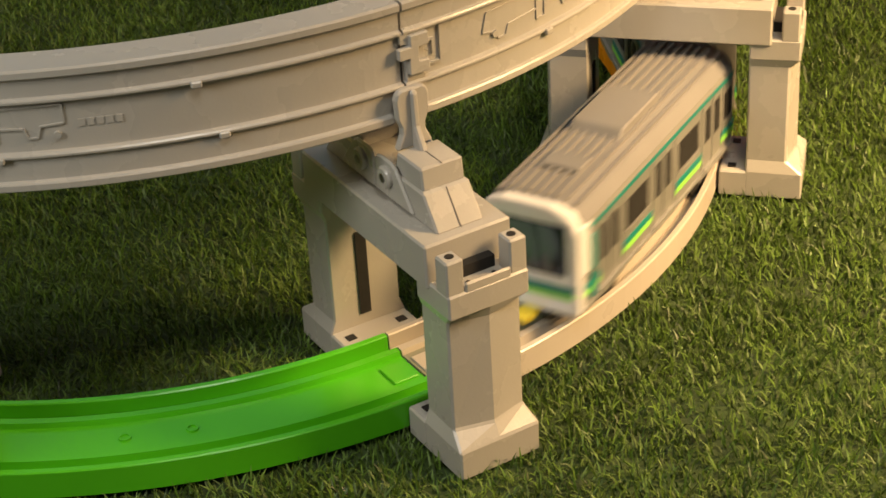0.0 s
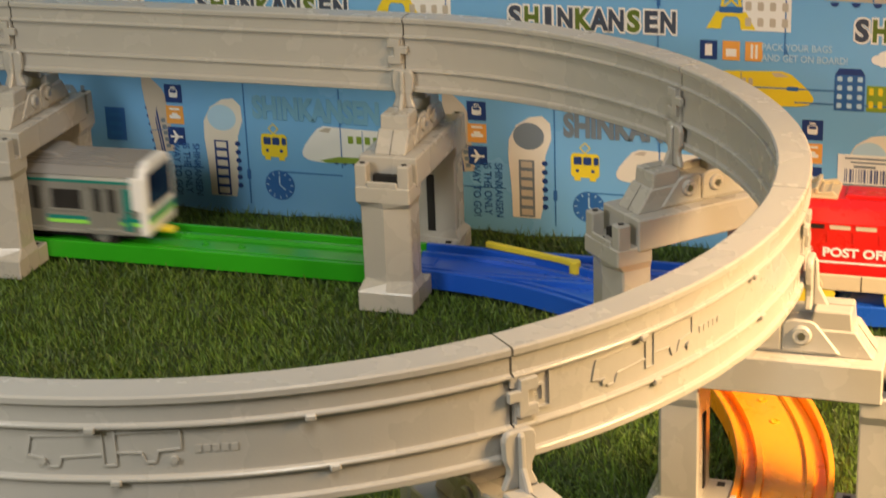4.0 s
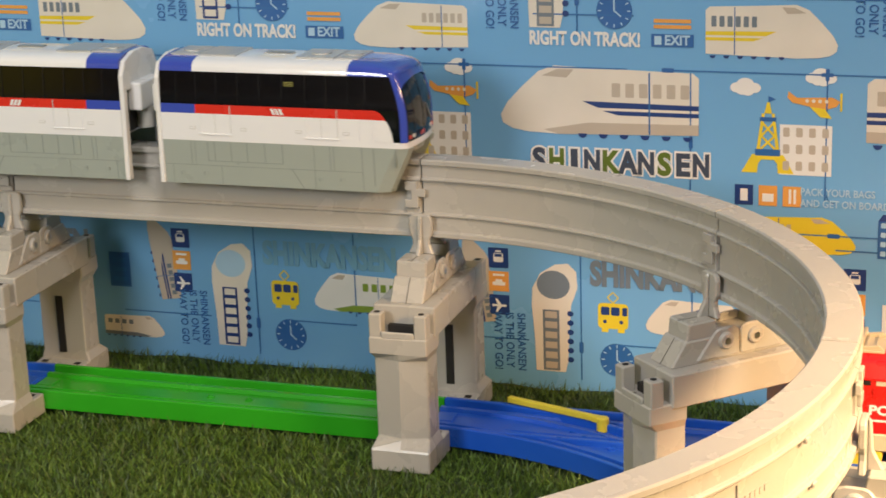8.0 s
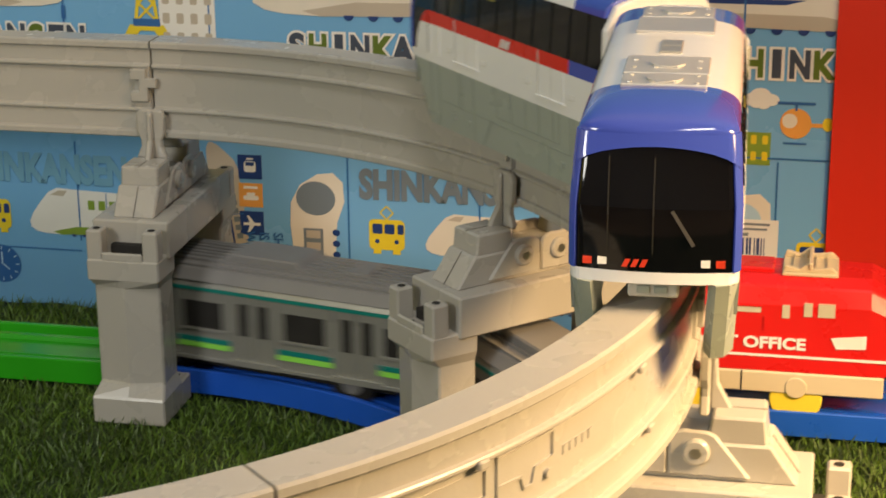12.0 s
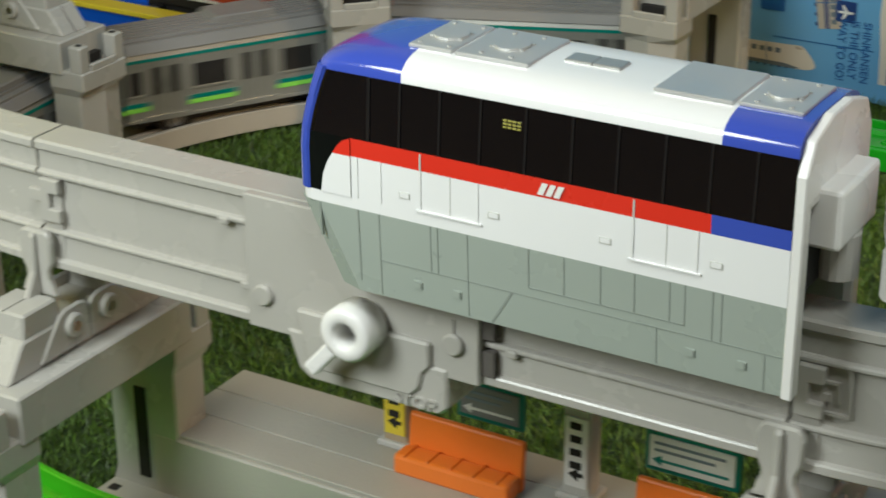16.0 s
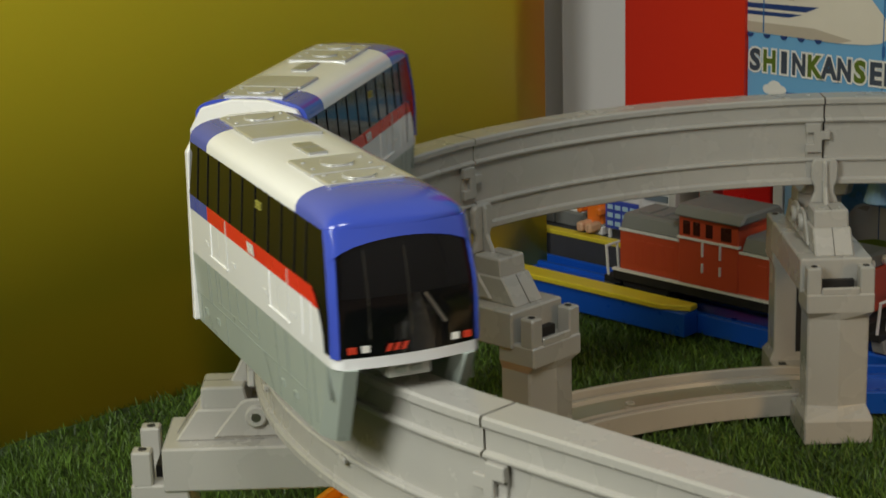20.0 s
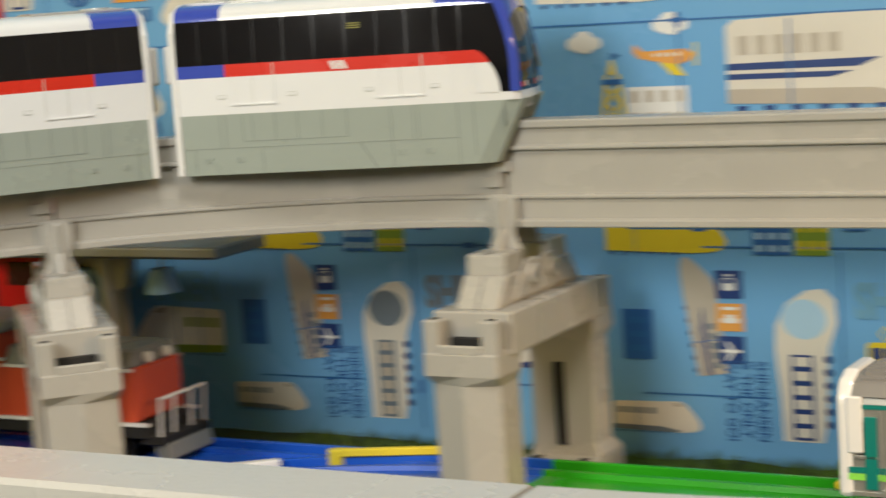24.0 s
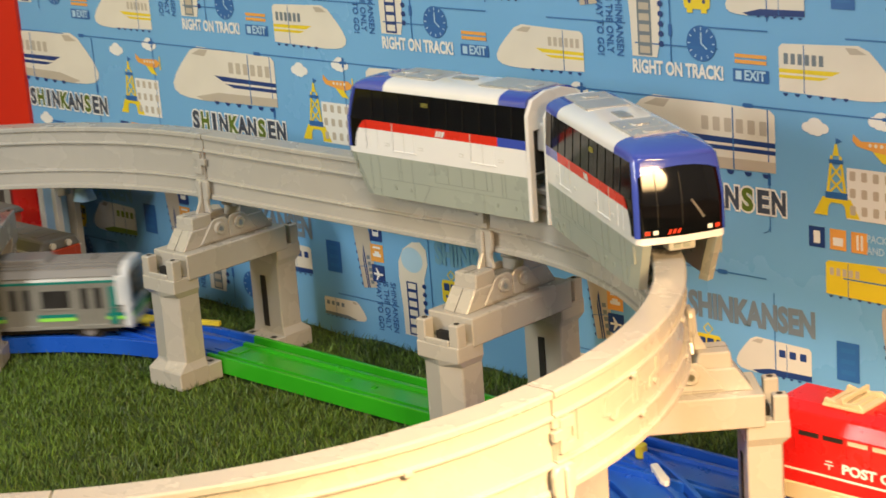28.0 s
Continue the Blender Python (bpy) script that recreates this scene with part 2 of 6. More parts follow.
# lap positions of the ten piers, clockwise from the far west one
QUARTER = ARC / 4
STOPS = [0, 2 * C, 2 * C + QUARTER, 2 * C + 2 * QUARTER, 2 * C + 3 * QUARTER, 2 * C + ARC, 4 * C + ARC, 4 * C + ARC + QUARTER, 4 * C + ARC + 2 * QUARTER, 4 * C + ARC + 3 * QUARTER, LAP]

# ---- the large structure ----
def build_ground():
    bm = bmn()
    box(bm, -3, 3, -3, 3, -0.03, -0.0085)
    tagged(part("floor", bm, FLOORMAT), "brown wooden room floor under the turf mat", "floor", kind="structure")
    bm = bmn()
    nx, ny = 150, 110
    x0, x1, y0, y1 = -0.75, 0.85, -0.62, 0.36
    g = [[bm.verts.new((x0 + (x1 - x0) * i / nx, y0 + (y1 - y0) * j / ny, -0.0035 + 0.0022 * noise.noise(Vector((i * 0.35, j * 0.35, 0))))) for i in range(nx + 1)] for j in range(ny + 1)]
    for j in range(ny):
        for i in range(nx):
            bm.faces.new((g[j][i], g[j][i + 1], g[j + 1][i + 1], g[j + 1][i]))
    tagged(part("ground", bm, SOIL, smooth=True), "dark green backing of an artificial turf mat", "turf mat", kind="structure")


build_ground()


# half of the beam's cross-section, from the crown down: lip, upper face, rib, web, rib, lower face, foot lip
BEAM_HALF = [(0.0058, 0.0), (0.0065, -0.0006), (0.0065, -0.0024), (0.0060, -0.0029), (0.0052, -0.0031), (0.0051, -0.0086), (0.0061, -0.0089), (0.0064, -0.0093), (0.0064, -0.0099), (0.0061, -0.0103), (0.0046, -0.0106),
             (0.0046, -0.0254), (0.0061, -0.0257), (0.0065, -0.0261), (0.0065, -0.0267), (0.0061, -0.0271), (0.0053, -0.0274), (0.0055, -0.0340), (0.0066, -0.0343), (0.0070, -0.0348), (0.0070, -0.0366), (0.0066, -0.0370)]
BEAM_PROFILE = [(-u, ZT + z) for u, z in BEAM_HALF] + [(u, ZT + z) for u, z in BEAM_HALF[::-1]]


def build_beam():
    for i in range(10):
        s0, s1 = STOPS[i] + 0.0004, STOPS[i + 1] - 0.0004
        t = thing("monorail_beam", "beige-grey plastic monorail beam section with raised ribs", "track beam", group="monorail beam sections")
        part("girder", sweep(bmn(), BEAM_PROFILE, stations(s0, s1, 2 if i in (0, 5) else 20)), GREY, t)


BED_PROFILE = [(0.0160, 0.0), (0.0160, 0.0045), (0.0115, 0.0045), (0.0110, 0.0080), (0.0085, 0.0080), (0.0080, 0.0062),
               (-0.0080, 0.0062), (-0.0085, 0.0080), (-0.0110, 0.0080), (-0.0115, 0.0045), (-0.0160, 0.0045), (-0.0160, 0.0)]
RIM_PROFILE = [(0.0161, 0.0), (0.0190, 0.0), (0.0190, 0.0092), (0.0186, 0.0096), (0.0169, 0.0096), (0.0165, 0.0092)]


def track_piece(label, mat, st, group="track pieces"):
    t = thing("track_piece", label, "toy track", group=group)
    bed = part("track_bed", sweep(bmn(), BED_PROFILE, st), mat, t)
    for sd in (1, -1):
        prof = RIM_PROFILE[::-1] if sd > 0 else [(-u, z) for u, z in RIM_PROFILE]
        bm = sweep(bmn(), prof, st)
        bmesh.ops.recalc_face_normals(bm, faces=bm.faces)
        part("side_rim", bm, mat, t)
    # joint tongue and socket at the ends, raised studs along the middle
    (p0, h0), (p1, h1) = st[0], st[-1]
    for p, h, sx in ((p0, h0, 1), (p1, h1, -1)):
        m = Matrix.Translation(p) @ Matrix.Rotation(h, 4, "Z")
        bm = box(bmn(), *sorted((sx * 0.0010, sx * 0.0100)), -0.0050, 0.0050, 0.0060, 0.0070)
        bmesh.ops.transform(bm, matrix=m, verts=bm.verts)
        part("joint_plate", tidy(bm, 0.0003), mat, bed)
        for y in (-0.0138, 0.0138):
            bm = box(bmn(), *sorted((sx * 0.0008, sx * 0.0040)), y - 0.0012, y + 0.0012, 0.0044, 0.0047)
            bmesh.ops.transform(bm, matrix=m, verts=bm.verts)
            part("joint_hole", bm, DARK, bed, "small dark joint hole")
    pm, hm = st[len(st) // 2] if len(st) > 2 else (p0.lerp(p1, 0.5), h0)
    for dx in (-0.0026, 0.0026) if mat is not TRACK_GREY else (0.0,):
        outer = [(0.0021 * math.cos(a * math.pi / 8), 0.0021 * math.sin(a * math.pi / 8)) for a in range(16)]
        bm = loft(bmn(), [[(u * k, v * k, z) for u, v in outer] for k, z in ((1.0, 0.0060), (0.94, 0.0069), (0.66, 0.0069), (0.60, 0.0063))])
        bmesh.ops.transform(bm, matrix=Matrix.Translation(pm) @ Matrix.Rotation(hm, 4, "Z") @ Matrix.Translation((dx * 4, 0, 0)), verts=bm.verts)
        part("ring_stud", bm, mat, bed)
    if mat is TRACK_GREY:
        bm = sweep(bmn(), [(0.0076, 0.0058), (0.0076, 0.0065), (-0.0076, 0.0065), (-0.0076, 0.0058)], st)
        part("middle_strip", fin(bm), CLOUDY, bed, "cloudy see-through middle of the track")
    return t


def build_tracks():
    spec = [(0, GREEN, "clear green plastic straight train track on the turf"), (2, ORANGE, "orange plastic curved train track"), (3, TRACK_GREY, "sand-grey plastic curved train track"),
            (4, LIME, "bright clear green curved train track"), (5, LIME, "clear green straight train track under the beam"), (6, LIME, "bright clear green curved train track"),
            (7, ORANGE, "orange plastic curved train track"), (8, TRACK_GREY, "sand-grey plastic curved train track")]
    for i, mat, label in spec:
        track_piece(label, mat, stations(STOPS[i] + 0.0003, STOPS[i + 1] - 0.0003, 1 if i in (0, 5) else 18))
    track_piece("blue plastic turnout with a diverging curve", BLUE, stations(STOPS[1] + 0.0003, STOPS[2] - 0.0003, 18))
    track_piece("blue plastic turnout with a diverging curve", BLUE, stations(STOPS[9] + 0.0003, STOPS[10] - 0.0003, 18))
    track_piece("blue plastic straight train track of a siding", BLUE, line_stations((C, R, -0.0004), (0.70, R, -0.0004)))
    track_piece("blue plastic straight train track of a siding", BLUE, line_stations((-C, R, -0.0004), (-0.66, R, -0.0004)))


def pier_part(name, bm, mat, parent, label=""):
    return part(name, tidy(bm, 0.0006, 35), mat, parent, label)


def build_pier():
    """One portal pier, local x outward from the loop, y along the beam."""
    t = thing("monorail_pier", "beige-grey plastic portal pier that carries the monorail beam", "toy pier", group="monorail piers")
    for sd in (1, -1):
        m = Matrix.Rotation(0 if sd > 0 else math.pi, 4, "Z")

        def turned(bm):
            bmesh.ops.transform(bm, matrix=m, verts=bm.verts)
            return bm

        # column with a shallow ridge down its outer face, flared foot and square cap
        def ring(z, xi, xo, xr, w):
            return [(xi, -w, z), (xo, -w, z), (xr, 0, z), (xo, w, z), (xi, w, z)]
        rings = [ring(-0.002, 0.0292, 0.0500, 0.0500, 0.0142), ring(0.0085, 0.0292, 0.0500, 0.0500, 0.0142), ring(0.0130, 0.0292, 0.0438, 0.0470, 0.0126),
                 ring(0.0510, 0.0292, 0.0438, 0.0466, 0.0126), ring(0.0545, 0.0292, 0.0474, 0.0476, 0.0139), ring(0.0622, 0.0292, 0.0474, 0.0476, 0.0139)]
        leg = pier_part("leg", turned(loft(bmn(), rings)), GREY, t)
        foot = pier_part("foot", turned(box(bmn(), 0.0195, 0.0300, -0.0142, 0.0142, -0.002, 0.0084)), GREY, leg)
        for ts in (1, -1):
            part("foot_hole", turned(box(bmn(), 0.0225, 0.0255, ts * 0.0096 - 0.0016, ts * 0.0096 + 0.0016, 0.0083, 0.0087)), DARK, foot, "small dark hole in the pier foot")
        # cap: two square pegs with round holes, a low lip and a dark pocket between them
        part("cap_pocket", turned(box(bmn(), 0.0368, 0.0402, -0.0068, 0.0068, 0.0612, 0.0660)), DARK, leg, "dark pocket between the pegs")
        pier_part("cap_lip", turned(box(bmn(), 0.0462, 0.0474, -0.0079, 0.0079, 0.0615, 0.0650)), GREY, leg)
        for ts in (1, -1):
            pier_part("peg", turned(box(bmn(), 0.0404, 0.0468, ts * 0.0108 - 0.0030, ts * 0.0108 + 0.0030, 0.0615, 0.0732)), GREY, leg)
            part("peg_hole", turned(cyl(bmn(), (0.0435, ts * 0.0106, 0.0730), (0, 0, 1), 0.0014, 0.0004, 14)), DARK, leg, "small dark hole in the peg")
            part("cap_pin_hole", turned(cyl(bmn(), (0.0432, ts * 0.0045, 0.0621), (0, 0, 1), 0.0008, 0.0004, 10)), DARK, leg)
        part("slot", turned(box(bmn(), 0.0286, 0.0293, -0.0012, 0.0028, 0.0125, 0.0435)), DARK, leg, "dark slot in the pier leg")
    pier_part("crossbar", prism(bmn(), [(-0.0370, 0.0600), (0.0370, 0.0600), (0.0370, 0.0745), (-0.0370, 0.0745)], 1, -0.0148, 0.0148), GREY, t)
    saddle = pier_part("saddle", prism(bmn(), [(-0.0335, 0.0743), (0.0335, 0.0743), (0.0262, 0.0848), (-0.0262, 0.0848)], 1, -0.0080, 0.0080), GREY, t)
    for sd in (1, -1):
        step = pier_part("step", prism(bmn(), [(sd * 0.0095, 0.0843), (sd * 0.0252, 0.0843), (sd * 0.0244, 0.0918), (sd * 0.0110, 0.0918)], 1, -0.0072, 0.0072), GREY, saddle)
        # parting line down the middle of the saddle's end and of the step
        part("parting_line", prism(bmn(), [(sd * 0.0335, 0.0746), (sd * 0.0262, 0.0847), (sd * 0.02635, 0.0848), (sd * 0.03368, 0.0746)], 1, -0.00016, 0.00016), NOTCH, saddle)
        part("parting_line", box(bmn(), *sorted((sd * 0.0112, sd * 0.0246)), -0.00014, 0.00014, 0.09175, 0.09192), NOTCH, step)
        # waisted clip arm with a proud rib down its middle
        arm = [(0.0062, 0.0910), (0.0041, 0.0958), (0.0041, 0.0980), (0.0053, 0.1008), (0.0057, 0.1072), (0.0050, 0.1092), (0.0036, 0.1102)]
        pier_part("clip_arm", prism(bmn(), arm + [(-u, z) for u, z in arm[::-1]], 0, *sorted((sd * 0.0074, sd * 0.0100))), GREY, saddle)
        pier_part("clip_rib", prism(bmn(), [(sd * 0.0099, 0.0910), (sd * 0.0160, 0.0910), (sd * 0.0120, 0.0985), (sd * 0.0113, 0.1090), (sd * 0.0099, 0.1100)], 1, -0.0011, 0.0011), GREY, saddle)
        for ts in (1, -1):
            ear = [(0.0002, 0.0756), (0.0215, 0.0756), (0.0140, 0.0850), (0.0122, 0.0872), (0.0100, 0.0882), (0.0040, 0.0884), (0.0012, 0.0876), (0.0002, 0.0860)]
            pier_part("ear_plate", prism(bmn(), [(sd * u, z) for u, z in ear], 1, *sorted((ts * 0.0076, ts * 0.0090))), GREY, saddle)
            boss = pier_part("boss", cyl(bmn(), (sd * 0.0073, ts * 0.0084, 0.0827), (0, ts, 0), 0.0036, 0.0022, 22), GREY, saddle)
            part("screw", cyl(bmn(), (sd * 0.0073, ts * 0.0104, 0.0827), (0, ts, 0), 0.0015, 0.0004, 12), STEEL, boss, "small steel screw")
    return t


def build_piers():
    first = build_pier()
    for i, (cx, a) in enumerate(PIERS):
        a = radians(a)
        m = Matrix.Translation((cx + R * math.cos(a), R * math.sin(a), 0)) @ Matrix.Rotation(a, 4, "Z")
        if i == 0:
            first.matrix_world = m
        else:
            copy_thing(first, m)


build_beam()
build_tracks()
build_piers()

# ---- the monorail train ----
ML = 0.130   # car length
MF = ML / 2


NR, NS = 0.0036, 0.0014   # corner radius and bow of the nose, seen from above


def mono_front(z):
    if z < 0.1445:
        return MF - 0.0085 * (0.1445 - z) / 0.025
    if z < 0.160:
        return MF
    return MF - 0.0050 * ((z - 0.160) / 0.027) ** 1.6


def mono_width(z):
    if z < 0.1445:
        return 0.0196 + 0.0010 * (z - 0.1195) / 0.025
    if z < 0.165:
        return 0.0206
    return 0.0206 - 0.0012 * (z - 0.165) / 0.018


def mono_outline(z, x0, x1=None, grow=0.0):
    """Plan outline of the car at height z from x0 forward; with x1 it is cut off square, else it follows the rounded nose."""
    w = mono_width(z) + grow
    if x1 is not None:
        return [(x0, -w), (x1, -w), (x1, w), (x0, w)]
    f = mono_front(z) + grow
    r = NR
    right = [(x0, -w), (f - r - NS - 0.0008, -w)]
    for k in range(1, 7):
        a = -math.pi / 2 + k * math.pi / 2 / 6
        right.append((f - r - NS + r * math.cos(a), -w + r + r * math.sin(a)))
    for fr in (0.8, 0.6, 0.4, 0.2, 0.0):
        right.append((f - NS * fr * fr, -(w - r) * fr))
    return right + [(x, -y) for x, y in right[-2::-1]]


def mono_band(z0, z1, x0, x1=None, n=2, grow=0.0):
    zs = [z0 + (z1 - z0) * i / n for i in range(n + 1)]
    return loft(bmn(), [[(x, y, z) for x, y in mono_outline(z, x0, x1, grow)] for z in zs])


def mono_roof(x0, x1, nose=False, grow=0.0):
    """A stretch of the vaulted roof; the nose one is drawn down to the brow of the windscreen."""
    n = 18 if nose else 2
    rings = []
    f, r, half = mono_front(0.183), NR, mono_width(0.183) + grow
    for i in range(n + 1):
        u = i / n
        x = x0 + (x1 - x0) * (1 - (1 - u) ** 2 if nose else u)
        k = max(0.0, (x - (MF - 0.022)) / (f - MF + 0.022)) if nose else 0.0
        top = 0.0073 * math.sqrt(max(0.004, 1 - k ** 2.4))
        w, d = half, x - (f - NR - NS)
        if nose and d > 0:
            w = half - r + math.sqrt(r * r - d * d) if d < r else (half - r) * math.sqrt(max(0.002, (f - x) / NS))
        ring = []
        for j in range(17):
            a = math.pi * j / 16
            c, s = math.cos(a), math.sin(a)
            ring.append((x, w * math.copysign(abs(c) ** 0.62, c), 0.1830 + (top + grow) * s ** 0.75))
        rings.append(ring)
    return loft(bmn(), rings)


def strip(bm, x0, x1, z0, z1, sd, lift=0.00035, thick=0.0008):
    """A thin raised strip on the car's flank."""
    w0, w1 = mono_width(z0), mono_width(z1)
    pts = [(x0, w0, z0), (x1, w0, z0), (x1, w1, z1), (x0, w1, z1)]
    inner = [bm.verts.new((x, sd * (w - thick), z)) for x, w, z in pts]
    outer = [bm.verts.new((x, sd * (w + lift), z)) for x, w, z in pts]
    bm.faces.new(inner), bm.faces.new(outer[::-1])
    for i in range(4):
        bm.faces.new((inner[i], outer[i], outer[(i + 1) % 4], inner[(i + 1) % 4]))
    return bm


def build_mono_car():
    t = thing("monorail_car", "white toy monorail car with red stripe, blue roof ends and black windows", "toy train", group="monorail train")
    # skirt: two plates that reach down on both sides of the beam
    for sd in (1, -1):
        bm = bmn()
        rows = []
        for z in (0.1195, 0.1250, 0.1350, 0.1445):
            f = mono_front(z)
            w = mono_width(z)
            th = 0.0030
            rows.append([(-MF, sd * w, z), (f - 0.006, sd * w, z), (f - 0.0012, sd * (w - 0.0022), z), (f, sd * (w - 0.0055), z), (f - 0.0040, sd * (w - 0.0075), z), (f - 0.008, sd * (w - th), z), (-MF, sd * (w - th), z)])
        skirt = part("skirt", tidy(loft(bm, rows)), SAGE, t, "sage-grey moulded skirt panel")
        # panel joints: fine lines of the moulding
        bm = bmn()
        g = 0.00012
        for x, za, zb in ((0.0587, 0.1340, 0.1444), (0.0500, 0.1230, 0.1444), (0.0300, 0.1306, 0.1444), (0.0280, 0.1306, 0.1444), (0.0193, 0.1200, 0.1444), (0.0020, 0.1332, 0.1444), (-0.0078, 0.1332, 0.1444), (-0.0177, 0.1332, 0.1444),
                          (-0.0267, 0.1332, 0.1444), (-0.0359, 0.1332, 0.1444), (-0.0398, 0.1330, 0.1444), (-0.0469, 0.1306, 0.1444), (-0.0492, 0.1306, 0.1444), (-0.0327, 0.1200, 0.1304), (-0.0603, 0.1200, 0.1304), (0.0453, 0.1200, 0.1444)):
            strip(bm, x - 0.00018, x + 0.00018, za, zb, sd, g)
        strip(bm, 0.0055, 0.0453, 0.1303, 0.1306, sd, g)
        strip(bm, -0.0650, -0.0280, 0.1303, 0.1306, sd, g)
        strip(bm, -0.0398, 0.0020, 0.1329, 0.1332, sd, g)
        strip(bm, -0.0280, 0.0055, 0.1303, 0.1305, sd, g)
        w0, w1 = mono_width(0.1200) + g, mono_width(0.1304) + g
        bm.faces.new([bm.verts.new(p) for p in ((0.0122, sd * w0, 0.1200), (0.0129, sd * w0, 0.1200), (0.0070, sd * w1, 0.1304), (0.0063, sd * w1, 0.1304))])
        part("panel_joint", fin(bm), SAGE_DARK, skirt)
        for x in (0.0340, 0.0225, -0.0417, -0.0548):
            hatch = part("hatch", fin(strip(bmn(), x - 0.0012, x + 0.0012, 0.1246, 0.1268, sd, 0.0003)), SAGE, skirt)
            part("hatch_recess", fin(strip(bmn(), x - 0.0010, x - 0.0006, 0.1248, 0.1266, sd, 0.0005)), SAGE_DARK, hatch)
    part("sill", tidy(mono_band(0.1445, 0.1478, -MF, None, 1)), WHITE_GLOSS, t)
    body = part("body_panel", tidy(mono_band(0.1478, 0.1598, -MF, MF - 0.0135, 1)), WHITE_GLOSS, t)
    part("red_stripe", tidy(mono_band(0.1598, 0.1650, -MF + 0.0195, MF - 0.0135, 1)), CARRED, t, "red waist stripe")
    part("blue_stripe", tidy(mono_band(0.1598, 0.1650, -MF, -MF + 0.0195, 1)), CARBLUE, t, "blue waist stripe at the coupled end")
    band = part("window_band", mono_band(0.1650, 0.1830, -MF, None, 5), BLACK, t, "glossy black window band", smooth=True)
    cab = part("cab_glazing", mono_band(0.1478, 0.1650, MF - 0.0135, None, 4), BLACK, t, "black cab glazing that reaches down to the sill", smooth=True)
    part("roof_front", mono_roof(MF - 0.0262, mono_front(0.183) - 0.00002, True), CARBLUE, t, "blue rounded roof front", smooth=True)
    part("roof_middle", mono_roof(-MF + 0.0185, MF - 0.0262), WHITE_GLOSS, t, smooth=True)
    part("roof_rear", mono_roof(-MF, -MF + 0.0185), CARBLUE, t, "blue roof end", smooth=True)
    for sd in (1, -1):
        # white and red reach round towards the nose with a curved front edge
        def wrap(zs, mat, name):
            bm = bmn()
            rows = []
            for z, lim in zs:
                row = []
                for k in range(7):
                    x = MF - 0.0136 + (lim + 0.0136) * k / 6
                    w = mono_width(z)
                    d = x - (mono_front(z) - NR - NS)
                    y = w - (NR - math.sqrt(max(0.0, NR ** 2 - d * d)) if d > 0 else 0)
                    row.append(bm.verts.new((x, sd * (y + 0.0003), z)))
                rows.append(row)
            for a, b in zip(rows, rows[1:]):
                for k in range(6):
                    bm.faces.new((a[k], a[k + 1], b[k + 1], b[k]))
            part(name, fin(bm), mat, cab)
        wrap(((0.1478, -0.0068), (0.1530, -0.0073), (0.1570, -0.0084), (0.1598, -0.0096)), WHITE_GLOSS, "cab_corner")
        wrap(((0.1598, -0.0096), (0.1620, -0.0106), (0.1638, -0.0118), (0.1648, -0.0132)), CARRED, "stripe_end")
        # blue corner pillar of the windscreen
        rings = []
        for i in range(7):
            z = 0.1478 + 0.0360 * i / 6
            o = mono_outline(z, 0, None, 0.0004)
            k = [o[j] for j in (2, 3, 4, 5)]
            ring = [(x, sd * -y, z) for x, y in k] + [(x - 0.0016, sd * (-y - 0.0014), z) for x, y in k[::-1]]
            rings.append(ring)
        part("windscreen_pillar", loft(bmn(), rings), CARBLUE, cab, "blue windscreen pillar", smooth=True)
        # window posts, slightly matt against the glass
        for x in (-0.0560, -0.0450, -0.0335, -0.0215, -0.0095, 0.0030, 0.0155, 0.0270, 0.0385, 0.0470):
            part("window_post", fin(strip(bmn(), x, x + 0.0007, 0.1652, 0.1828, sd, 0.0003)), POST, band)
        # door panels on the flank
        for x in (0.0162, -0.0425):
            bm = bmn()
            for e in (0.0, 0.0165):
                strip(bm, x + e - 0.0002, x + e + 0.0002, 0.1482, 0.1598, sd, 0.00025)
            strip(bm, x - 0.0012, x + 0.0175, 0.1480, 0.1485, sd, 0.0005)
            door = part("door_frame", fin(bm), WHITE_GLOSS, body)
            part("door_gap", fin(strip(bmn(), x + 0.0163, x + 0.0168, 0.1486, 0.1646, sd, 0.0002)), SAGE_LIGHT, door)
            part("door_gap", fin(strip(bmn(), x + 0.0078, x + 0.0080, 0.1486, 0.1598, sd, 0.0001)), SAGE_LIGHT, door)
        bm = bmn()
        strip(bm, 0.0443, 0.0447, 0.1480, 0.1598, sd, 0.00025)
        strip(bm, 0.0498, 0.0502, 0.1480, 0.1598, sd, 0.00025)
        part("door_frame", fin(bm), WHITE_GLOSS, body)
        for x in (0.0374, 0.0117, -0.0188, -0.0474):
            b = part("door_button", fin(strip(bmn(), x - 0.0016, x + 0.0016, 0.1508, 0.1526, sd, 0.00015)), SAGE_LIGHT, body)
            part("button_face", fin(strip(bmn(), x - 0.0013, x + 0.0013, 0.1511, 0.1524, sd, 0.0003)), WHITE_GLOSS, b)
        # white emblem bars and the destination display
        bm = bmn()
        for k in range(3):
            x = -0.0020 - k * 0.0022 * sd
            w = sd * 0.02095
            v = [bm.verts.new((x + dx, w, z)) for dx, z in ((0, 0.1606), (0.0016, 0.1606), (0.0002, 0.1640), (-0.0014, 0.1640))]
            bm.faces.new(v)
        part("emblem", bm, WHITE, body, "white emblem bars")
        bm = bmn()
        for r in range(3):
            for k in range(4):
                strip(bm, 0.0047 + k * 0.0013, 0.0056 + k * 0.0013, 0.1766 + r * 0.0009, 0.1770 + r * 0.0009, sd, 0.00045)
        part("destination_display", fin(bm), LEDYEL, band, "small yellow display bars")
    # blue brow with the arched top edge of the windscreen
    bm = bmn()
